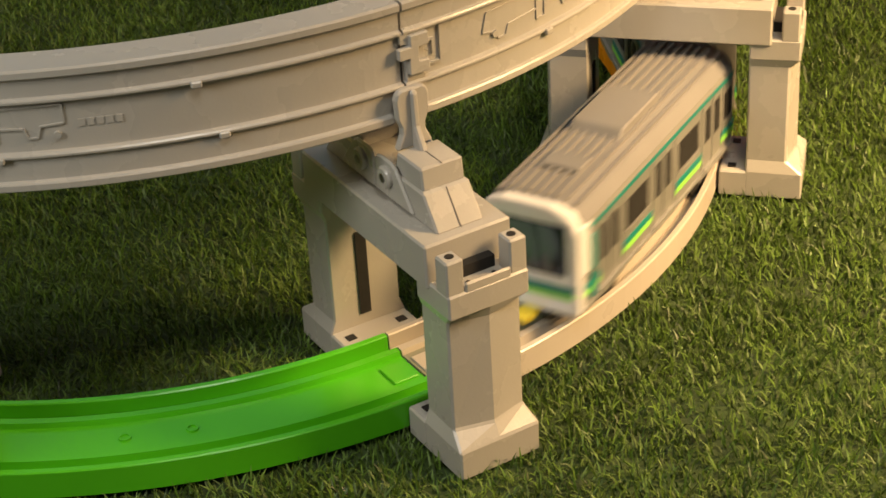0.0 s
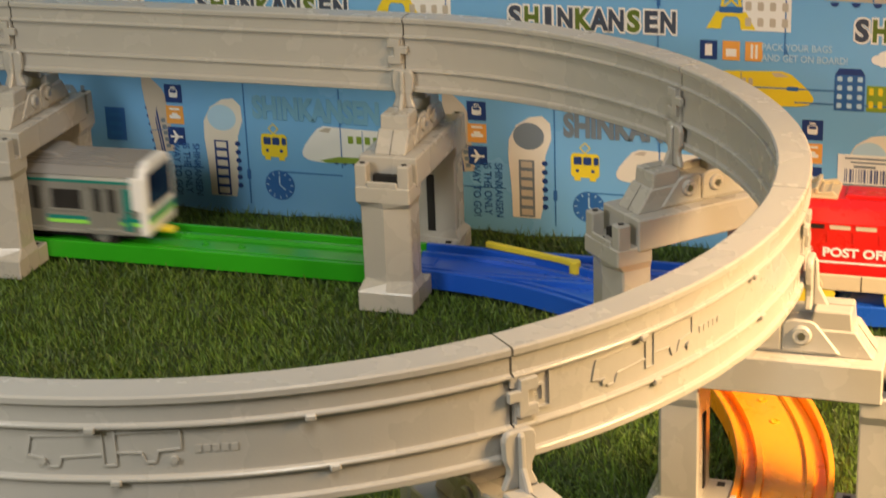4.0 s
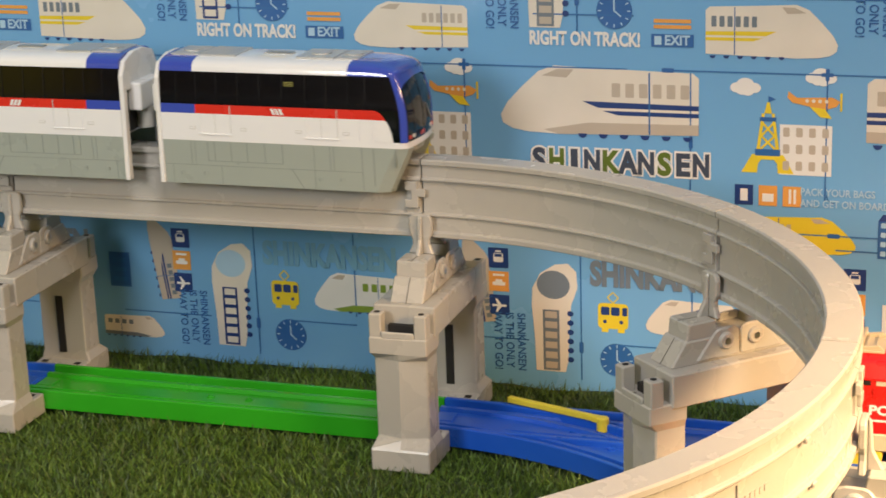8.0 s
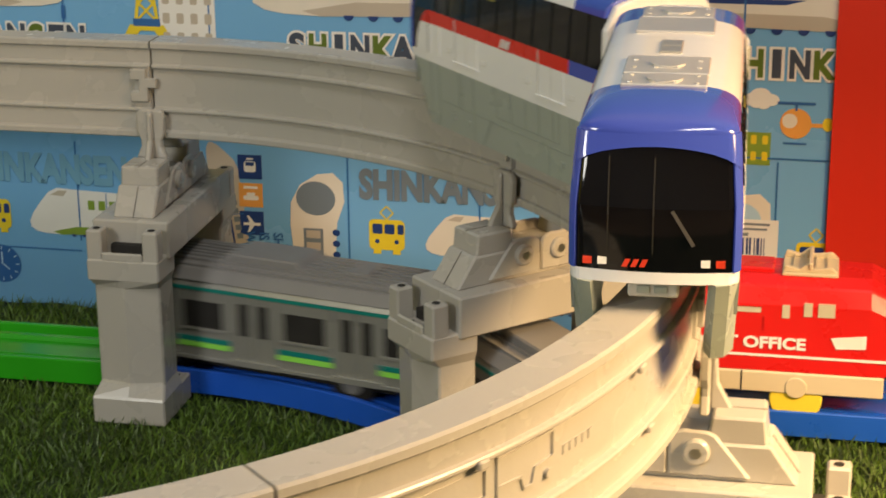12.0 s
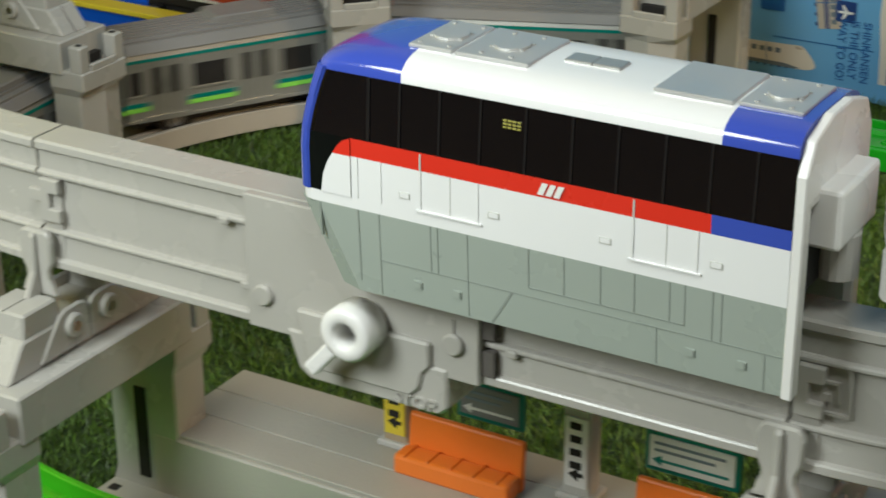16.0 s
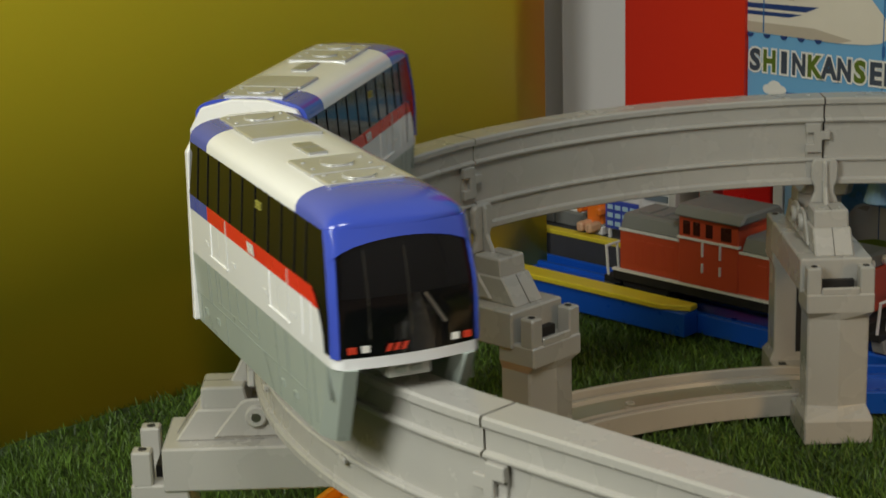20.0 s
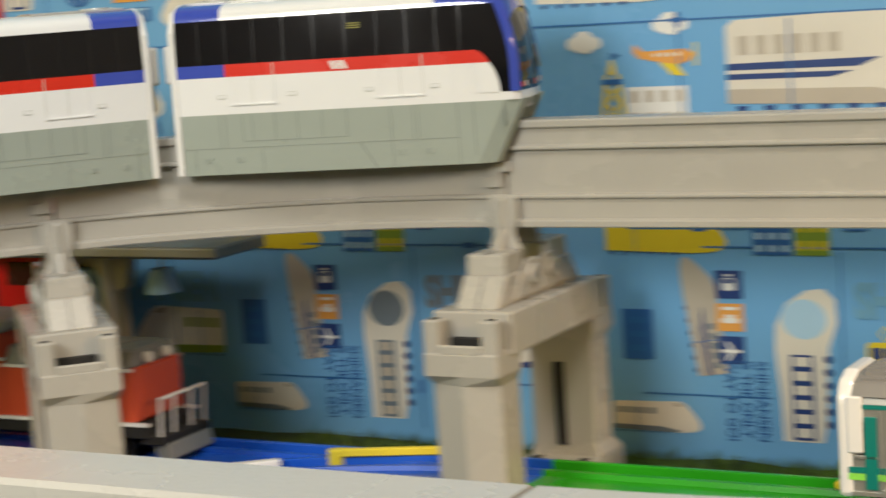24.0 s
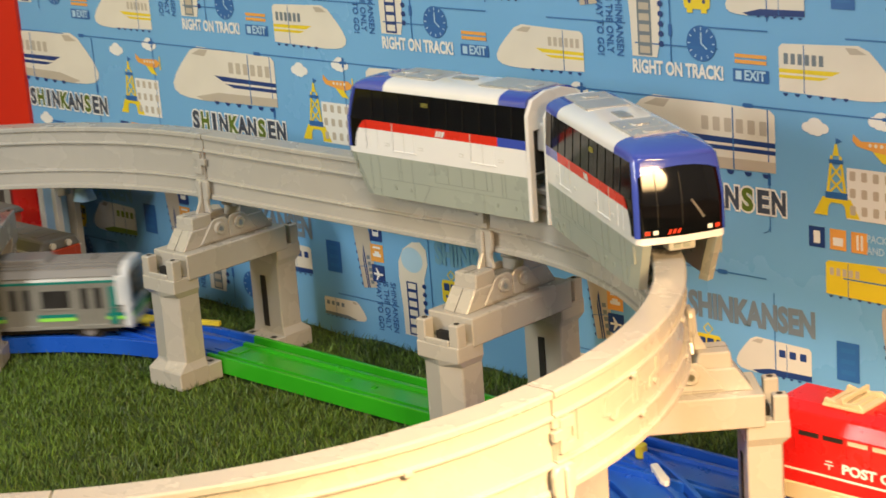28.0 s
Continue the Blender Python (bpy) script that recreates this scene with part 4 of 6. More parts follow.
def m_block(w, h, wall, win, nx, ny, roof=None):
    m = Motif().rect(0, h / 2, w, h, wall)
    for i in range(nx):
        for j in range(ny):
            m.rect(-w / 2 + w * (i + 0.5) / nx, h * (j + 0.55) / ny, w / nx * 0.50, h / ny * 0.55, win, 2, r=w / nx * 0.12)
    if roof:
        m.add([(-w / 2, h), (w / 2, h), (w * 0.36, h * 1.18), (-w * 0.36, h * 1.18)], roof, 1)
    return m


def m_plane():
    m = Motif().add([(-0.0125, 0.0030), (-0.0100, 0.0005), (0.0050, -0.0025), (0.0105, -0.0008), (0.0122, 0.0016), (0.0085, 0.0036), (-0.0080, 0.0030), (-0.0120, 0.0060)], P_ORANGE)
    m.add([(-0.0020, -0.0012), (0.0050, -0.0020), (0.0085, -0.0066), (0.0030, -0.0060)], P_YELLOW, 2).rect(0.0126, 0.0014, 0.0010, 0.0086, P_YELLOW, 2)
    for k in range(4):
        m.disc(-0.0032 + k * 0.0030, 0.0016, 0.0009, P_CREAM, 3, n=10)
    return m


def m_cloud():
    m = Motif()
    for u, v, r in ((-0.0042, 0, 0.0030), (0, 0.0012, 0.0044), (0.0044, 0, 0.0030), (0.0012, -0.0014, 0.0030), (-0.0016, -0.0012, 0.0028)):
        m.disc(u, v, r, P_WHITE, 1, r * 0.82, n=16)
    return m


def m_heli():
    m = Motif().disc(0, 0, 0.0062, P_ORANGE).disc(-0.0024, 0.0010, 0.0030, P_CREAM, 2).rect(0.0085, -0.0005, 0.0070, 0.0016, P_ORANGE).disc(0.0126, 0.0, 0.0022, P_YELLOW, 1, 0.0028)
    m.rect(0, 0.0082, 0.0150, 0.0012, P_CLOCK, 1, r=0.0005).rect(0, 0.0066, 0.0010, 0.0030, P_CLOCK, 1).rect(0, -0.0082, 0.0090, 0.0008, P_CLOCK, 1)
    return m


def m_sign(w, h):
    m = Motif().rect(0, 0, w, h, P_CLOCK)
    for k in range(3):
        m.rect(0, h * (0.28 - 0.28 * k), w * 0.62, h * 0.12, P_LINE, 2)
    return m


def m_lines():
    """Thin route lines round the cells, with small knots."""
    m = Motif()
    t = 0.0007
    for u, v, w, h in ((-0.0165, 0.040, t, 0.075), (0.0200, 0.0228, 0.040, t), (-0.074, 0.086, 0.050, t), (-0.0165, 0.0790, 0.105, t), (0.040, 0.050, t, 0.045), (-0.070, 0.022, 0.052, t), (-0.052, 0.1640, 0.120, t), (-0.0745, 0.133, t, 0.060), (0.0390, 0.133, t, 0.060), (0.060, 0.1640, 0.070, t), (-0.0135, 0.1900, 0.05, t)):
        m.rect(u, v, w, h, P_LINE)
    for u, v, w, h in ((0.010, 0.0790, 0.006, 0.0022), (-0.070, 0.0860, 0.006, 0.0022), (-0.0165, 0.020, 0.0022, 0.006), (0.028, 0.1640, 0.006, 0.0022), (-0.0745, 0.1640, 0.0060, 0.0018), (-0.0745, 0.1640, 0.0018, 0.0060), (0.0392, 0.1290, 0.0018, 0.006)):
        m.rect(u, v, w, h, P_CLOCK, 2, r=0.0008)
    for cx, cy, a0 in ((0.0350, 0.106, 270), (-0.0700, 0.106, 180)):
        pts = [(cx + 0.004 * math.cos(radians(a0 + 15 * k)), cy + 0.004 * math.sin(radians(a0 + 15 * k))) for k in range(7)]
        inner = [(cx + 0.0035 * math.cos(radians(a0 + 15 * k)), cy + 0.0035 * math.sin(radians(a0 + 15 * k))) for k in range(7)]
        m.add(pts + inner[::-1], P_LINE)
    return m


def lettering(text, size, mat, u, v, parent, bold=0.0, align="LEFT", turn=0.0, layer=3, name="printed_lettering", wide=1.0):
    c = bpy.data.curves.new(name, "FONT")
    c.body, c.size, c.align_x, c.align_y, c.offset, c.resolution_u = text, size, align, "CENTER", bold, 3
    c.materials.append(mat)
    ob = new(name, c)
    ob.parent = parent
    ob.matrix_basis = Matrix.Translation((u, -0.00005 * layer - 0.00004, v)) @ Matrix.Rotation(math.pi / 2, 4, "X") @ Matrix.Rotation(radians(turn), 4, "Z") @ Matrix.Diagonal((wide, 1, 1, 1))
    return ob


def build_wall_prints(wall):
    def put(mesh, u, v, name, turn=0.0):
        if not (-0.440 < u < 0.400):
            return
        ob = new(name, mesh)
        ob.parent = wall
        ob.matrix_basis = Matrix.Translation((u, 0, v)) @ Matrix.Rotation(radians(turn), 4, "Y")

    clock, bus, icons, tower, plane, cloud, heli, lines = m_clock().mesh("clock_print"), m_bus().mesh("bus_print"), m_icons().mesh("icon_print"), m_tower().mesh("tower_print"), m_plane().mesh("plane_print"), m_cloud().mesh("cloud_print"), m_heli().mesh("helicopter_print"), m_lines().mesh("line_print")
    block = m_block(0.0245, 0.0245, P_WHITE, P_GREYW, 4, 3).mesh("white_block_print")
    house_b = m_block(0.0150, 0.0185, P_CLOCK, P_SKY, 3, 4, P_NAVY).mesh("blue_house_print")
    house_g = m_block(0.0135, 0.0135, P_GREEN, P_YELLOW, 3, 2).mesh("green_house_print")
    big_l = side_train(0.099, 0.0345, P_CREAM, P_NAVY, P_GREYW, 6, P_GREYW, 0.36).mesh("big_train_print")
    big_r = mirrored(side_train(0.099, 0.0345, P_CREAM, P_NAVY, P_GREYW, 6, P_GREYW, 0.36), 0.099).mesh("big_train_print")
    yellow_r = mirrored(side_train(0.049, 0.0185, P_YELLOW, None, None, 5, P_GREYW, 0.42), 0.049).mesh("yellow_train_print")
    top_l = side_train(0.060, 0.0235, P_CREAM, P_YELLOW, None, 6, P_GREYW, 0.40).mesh("cream_train_print")
    top_r = mirrored(side_train(0.062, 0.0255, P_CREAM, P_YELLOW, None, 6, P_GREY, 0.40), 0.062).mesh("cream_train_print")
    green_l = side_train(0.048, 0.0215, P_WHITE, None, P_GREEN, 4, P_GREEN, 0.36).mesh("green_train_print")
    grey_l = side_train(0.044, 0.0190, P_CREAM, None, P_NAVY, 3, P_NAVY, 0.36).mesh("white_train_print")
    low_r = mirrored(side_train(0.036, 0.0125, P_CREAM, None, P_GREY, 4, P_GREY, 0.30), 0.036).mesh("low_train_print")
    up_a = upright_train(0.0240, 0.0580, P_SKY, P_NAVY).mesh("upright_train_print")
    up_b = upright_train(0.0240, 0.0580, P_GREY, P_GREY).mesh("upright_train_print")
    brown = side_train(0.046, 0.0135, P_GREYW, P_NAVY, None, 5, P_GREY, 0.36).mesh("brown_train_print")
    sign = m_sign(0.0125, 0.0195).mesh("sign_print")
    exit_box = Motif().rect(0, 0, 0.0205, 0.0062, P_CLOCK).rect(-0.0070, 0, 0.0034, 0.0042, P_SKY, 2).rect(0, 0.0066, 0.0180, 0.0018, P_ORANGE, 1).rect(0, 0.0094, 0.0180, 0.0018, P_ORANGE, 1).mesh("exit_print")
    trio = Motif().rect(-0.0115, 0, 0.0088, 0.0100, P_NAVY).rect(0, 0, 0.0088, 0.0100, P_ORANGE).rect(0.0115, 0, 0.0088, 0.0100, P_ORANGE).rect(-0.0115, 0, 0.0036, 0.0060, P_WHITE, 2).rect(0, -0.001, 0.0054, 0.0040, P_WHITE, 2).rect(0.0105, 0, 0.0012, 0.0072, P_WHITE, 2).rect(0.0128, 0, 0.0012, 0.0072, P_WHITE, 2).mesh("icon_row_print")
    letters = "SHINKANSEN"
    spread = {"S": 0.95, "H": 0.76, "I": 1.25, "N": 0.74, "K": 0.82, "A": 0.82, "E": 0.95}
    for n in range(-3, 3):
        odd = n % 2
        for row in (0, 1):
            x, z = n * PER + 0.0007, row * 0.1774
            put(lines, x, z, "printed_route_lines")
            put(bus, x, z + 0.0379, "printed_tram")
            put(clock, x + 0.0019, z + 0.0147, "printed_clock")
            put(up_b if odd else up_a, x - 0.0303, z + 0.0060, "printed_upright_train")
            put(icons, x - 0.0594, z + 0.0524, "printed_icons")
            put(grey_l if odd else green_l, x + 0.0167, z + 0.0298, "printed_small_train")
            put(brown, x - 0.0797, z + 0.0748, "printed_brown_train", 82)
            put(sign, x - 0.0970, z + 0.0450, "printed_sign")
            if row == 0:
                put(low_r, x - 0.1090, z + 0.0068, "printed_low_train")
            if -0.36 < x + 0.01 < 0.26:
                lettering("SHINKANSEN", 0.0172, P_GREY if odd else P_FAINT, x - 0.0115, z + 0.0592, wall, 0.0009, wide=0.72)
            if -0.37 < x - 0.0650 < 0.34:
                for k, word in enumerate(("WAY TO GO!", "IS THE ONLY", "SHINKANSEN")):
                    lettering(word, 0.0060, P_CLOCK, x - 0.0605 + k * 0.0062, z + 0.0362, wall, 0.0001, turn=-90, wide=0.86)
        x = n * PER + 0.0007
        put(big_l if odd else big_r, x - 0.0560 + (0 if odd else 0.0), 0.1307, "printed_bullet_train")
        put(tower, x + 0.0762, 0.1157, "printed_tower")
        put(block, x + 0.0941, 0.1152, "printed_white_building")
        put(plane, x + 0.0976, 0.1498, "printed_aeroplane")
        put(cloud, x + 0.0652, 0.1568, "printed_cloud")
        put(cloud, x + 0.1006, 0.1624, "printed_cloud")
        put(trio, x + 0.0766, 0.1045, "printed_icon_row")
        put(yellow_r, x + 0.0697, 0.0766, "printed_yellow_train")
        put(house_b, x + 0.1364, 0.0761, "printed_house")
        put(house_g, x + 0.1516, 0.0761, "printed_house")
        put(heli, x + 0.1678, 0.0938, "printed_helicopter")
        put(cloud, x + 0.1536, 0.1030, "printed_cloud")
        put(top_l if odd else top_r, x + (-0.1320 if odd else -0.1320), 0.1714, "printed_cream_train")
        put(exit_box, x + 0.0302, 0.1784, "printed_exit_sign")
        if -0.36 < x - 0.041 and x + 0.01 < 0.30:
            lettering("RIGHT ON TRACK!", 0.0092, P_WHITE, x - 0.0406, 0.1780, wall, 0.00035, wide=0.70)
        if -0.36 < x + 0.02 < 0.33:
            lettering("EXIT", 0.0066, P_SKY, x + 0.0264, 0.1784, wall, 0.0002, layer=4, wide=0.9)
        if -0.37 < x + 0.0920 < 0.31:
            lettering("PACK YOUR BAGS", 0.0050, P_SKY, x + 0.0920, 0.1071, wall, 0.0001, wide=0.85)
            lettering("AND GET ON BOARD!", 0.0050, P_SKY, x + 0.0920, 0.1015, wall, 0.0001, wide=0.85)
        for k, ch in enumerate(letters):
            u = x - 0.0368 + k * 0.0090
            if -0.402 < u < 0.366:
                lettering(ch, 0.0150, P_WHITE, u, 0.1171, wall, 0.0017, "CENTER", layer=2, wide=spread[ch])
                lettering(ch, 0.0150, (P_SLATE, P_OLIVE, P_SLATE, P_SLATE, P_OLIVE, P_SLATE, P_SLATE, P_OLIVE, P_SLATE, P_SLATE)[k], u, 0.1171, wall, 0.0007, "CENTER", layer=4, wide=spread[ch])


def build_backdrop():
    """The printed paper behind the layout and the cards beside it."""
    bm = bmn()
    n, k = 60, 20
    xa, xb, za, zb = -0.397, 0.3605, -0.014, 0.64
    g = [[bm.verts.new((xa + (xb - xa) * i / n, 0.00025 * noise.noise(Vector((i * 0.13, j * 0.2, 4.0))) + 0.0003, za + (zb - za) * j / k)) for i in range(n + 1)] for j in range(k + 1)]
    for j in range(k):
        for i in range(n):
            bm.faces.new((g[j][i], g[j][i + 1], g[j + 1][i + 1], g[j + 1][i]))
    wall = part("wall_north", bm, PAPERBLUE, smooth=True)
    tagged(wall, "light blue wrapping paper printed with trains behind the layout", "wall", kind="structure")
    wall.matrix_world = Matrix.Translation((0, 0.2910, 0)) @ Matrix.Rotation(wall_turn, 4, "Z")
    build_wall_prints(wall)
    # white label with a bar code, its writing as plain bars
    lab = Motif().rect(0, 0, 0.0310, 0.0188, P_WHITE, 4)
    x = -0.0118
    rnd = random.Random(7)
    while x < 0.0105:
        w = rnd.choice((0.0003, 0.0005, 0.0008))
        lab.rect(x, -0.0020, w, 0.0072, P_NAVY, 5)
        x += w + rnd.choice((0.0004, 0.0006, 0.0009))
    lab.rect(0, 0.0074, 0.0240, 0.0010, P_GREY, 5).rect(0.001, 0.0053, 0.0200, 0.0009, P_GREY, 5).rect(-0.002, 0.0030, 0.0110, 0.0013, P_GREY, 5).rect(0, -0.0072, 0.0260, 0.0016, P_GREY, 5)
    ob = new("price_label", lab.mesh("price_label"))
    ob.parent = wall
    ob.location = (0.3263, 0, 0.0438)
    for name, x0, x1, z1, mat, label in (("wall_white_west", -0.5225, -0.4772, 0.64, PLASTER, "plain white card beside the red strip"), ("wall_red_west", -0.477, -0.3975, 0.64, PAPERRED, "red card strip beside the printed paper"), ("wall_red_east", 0.3608, 0.80, 0.64, PAPERRED, "red card strip beside the printed paper")):
        bm = bmn()
        box(bm, x0, x1, -0.0022, 0.004, -0.012, z1)
        ob = tagged(part(name, bm, mat), label, "wall", kind="structure")
        ob.matrix_world = Matrix.Translation((0, 0.2910, 0)) @ Matrix.Rotation(wall_turn, 4, "Z")
    bm = bmn()
    n = 40
    lo = []
    for i in range(n + 1):
        u = i / n
        y = -0.75 + (0.232 + 0.75) * u
        lo.append((-0.4905 + 0.030 * (y - 0.03) * 0.9 + 0.0012 * math.sin(u * 9), y))
    v0 = [bm.verts.new((x, y, -0.012)) for x, y in lo]
    v1 = [bm.verts.new((x - 0.0015 * math.sin(y * 14), y, 0.34)) for x, y in lo]
    v2 = [bm.verts.new((x - 0.003 * math.sin(y * 9 + 1), y, 0.70)) for x, y in lo]
    for a, b in ((v0, v1), (v1, v2)):
        for i in range(n):
            bm.faces.new((a[i], a[i + 1], b[i + 1], b[i]))
    yl = part("wall_west", bm, PAPERYELLOW, smooth=True)
    md = yl.modifiers.new("thickness", "SOLIDIFY")
    md.thickness = 0.001
    tagged(yl, "mustard yellow card screen standing on the turf", "wall", kind="structure")
    # plain room round the table
    for name, b in (("wall_back", (-1.9, 1.9, 0.345, 0.40, -0.02, 2.3)), ("wall_east", (1.9, 1.95, -2.6, 0.40, -0.02, 2.3)), ("wall_far_west", (-1.95, -1.9, -2.6, 0.40, -0.02, 2.3)), ("wall_south", (-1.9, 1.9, -2.65, -2.6, -0.02, 2.3))):
        tagged(part(name, box(bmn(), *b), PLASTER), "plain off-white room wall", "wall", kind="structure")
    tagged(part("ceiling", box(bmn(), -1.95, 1.95, -2.65, 0.40, 2.3, 2.35), PLASTER), "plain white ceiling", "ceiling", kind="structure")


build_backdrop()


# ---- the turf ----
def clear_of_things(x, y):
    """True where blades may stand: off the tracks, the pier feet and the platforms."""
    ok = np.ones(x.shape, bool)
    for cx, sgn in ((C, 1), (-C, -1)):
        d = np.abs(np.hypot(x - cx, y) - R)
        ok &= ~((d < 0.0188) & ((x - cx) * sgn >= -0.001))
    ok &= ~((np.abs(x) <= C) & (np.abs(np.abs(y) - R) < 0.0188))
    ok &= ~((np.abs(x) > C - 0.01) & (np.abs(y - R) < 0.0188))
    for cx, a in PIERS:
        a = radians(a)
        ux = (x - cx) * math.cos(a) + y * math.sin(a) - R
        vy = -(x - cx) * math.sin(a) + y * math.cos(a)
        ok &= ~((np.abs(np.abs(ux) - 0.033) < 0.0130) & (np.abs(vy) < 0.0148))
    ok &= ~((x > -0.108) & (x < 0.112) & (y > -0.189) & (y < -0.139))
    ok &= ~((x < -0.25) & (y > 0.236) & (x > -0.64))
    return ok & (y < wall_y(x) - 0.004) & (x > -0.487 + 0.03 * y)


def build_grass():
    rng = np.random.default_rng(5)
    n = 520000
    x = rng.uniform(-0.50, 0.62, n)
    y = rng.uniform(-0.40, 0.31, n)
    keep = clear_of_things(x, y)
    x, y = x[keep], y[keep]
    n = len(x)
    a = rng.uniform(0, 2 * np.pi, n)
    lean = rng.uniform(0.25, 1.30, n)
    length = rng.uniform(0.0044, 0.0084, n)
    w = rng.uniform(0.00022, 0.00042, n)
    patch = np.sin(x * 31 + 2 * np.sin(y * 23)) * np.cos(y * 37 + x * 11)
    la = rng.uniform(0, 2 * np.pi, n) * 0.85 + patch * 1.2
    dx, dy = np.cos(la), np.sin(la)
    px, py = -np.sin(a), np.cos(a)
    v = np.zeros((n, 5, 3))
    for k, (u, wk) in enumerate(((0, 1), (0, -1), (0.55, 0.85), (0.55, -0.85), (1.0, 0.0))):
        out = length * np.sin(lean) * u * (0.5 + 0.5 * u)
        v[:, k, 0] = x + px * w * wk + dx * out
        v[:, k, 1] = y + py * w * wk + dy * out
        v[:, k, 2] = -0.0045 + length * u * np.cos(lean * (0.5 + 0.5 * u))
    me = bpy.data.meshes.new("turf")
    me.vertices.add(n * 5)
    me.vertices.foreach_set("co", v.reshape(-1))
    base = (np.arange(n) * 5)[:, None]
    loops = np.concatenate([base + np.array([[0, 1, 3, 2]]), base + np.array([[2, 3, 4]])], axis=1).reshape(-1)
    me.loops.add(len(loops))
    me.loops.foreach_set("vertex_index", loops.astype(np.int32))
    me.polygons.add(n * 2)
    starts = (np.arange(n)[:, None] * 7 + np.array([[0, 4]])).reshape(-1)
    me.polygons.foreach_set("loop_start", starts.astype(np.int32))
    me.update(calc_edges=True)
    me.validate()
    me.materials.append(BLADE)
    tagged(new("turf", me), "green artificial grass blades of the turf mat", "grass", kind="stuff")


build_grass()


# ---- things on the sidings and round the loop ----
def text_on(text, size, mat, parent, m, bold=0.0, deep=0.0, name="lettering", align="CENTER"):
    """Lettering in the plane that m gives, as a curve of its own under a thing."""
    c = bpy.data.curves.new(name, "FONT")
    c.body, c.size, c.align_x, c.align_y, c.offset, c.resolution_u, c.extrude = text, size, align, "CENTER", bold, 3, deep
    c.materials.append(mat)
    ob = new(name, c)
    ob.parent = parent
    ob.matrix_basis = m
    return ob


def upright(x, y, z, turn=0.0, wide=1.0):
    """Plane that faces -y, for lettering on a flank."""
    return Matrix.Translation((x, y, z)) @ Matrix.Rotation(radians(turn), 4, "Z") @ Matrix.Rotation(math.pi / 2, 4, "X") @ Matrix.Diagonal((wide, 1, 1, 1))


DIESEL_GREY = material("grey_loco_plastic", (0.20, 0.205, 0.20), 0.45, vary=0.08)
MAROON = material("dark_red_plastic", (0.22, 0.012, 0.014), 0.35)
SMOKE = material("smoked_window", (0.055, 0.012, 0.010), 0.25, bump=0)
PALEGLASS = material("pale_window", (0.55, 0.50, 0.38), 0.2, bump=0)
SIGNBLUE = material("pale_blue_sign", (0.30, 0.50, 0.75), 0.4, bump=0)
SKIN = material("toy_skin_plastic", (0.70, 0.42, 0.25), 0.45, bump=0)
STATIONSTONE = material("station_beige_plastic", (0.40, 0.375, 0.32), 0.45, vary=0.08, bump=0.15, bump_scale=700)
TIMBER = material("tan_post_plastic", (0.42, 0.33, 0.22), 0.5, vary=0.1)


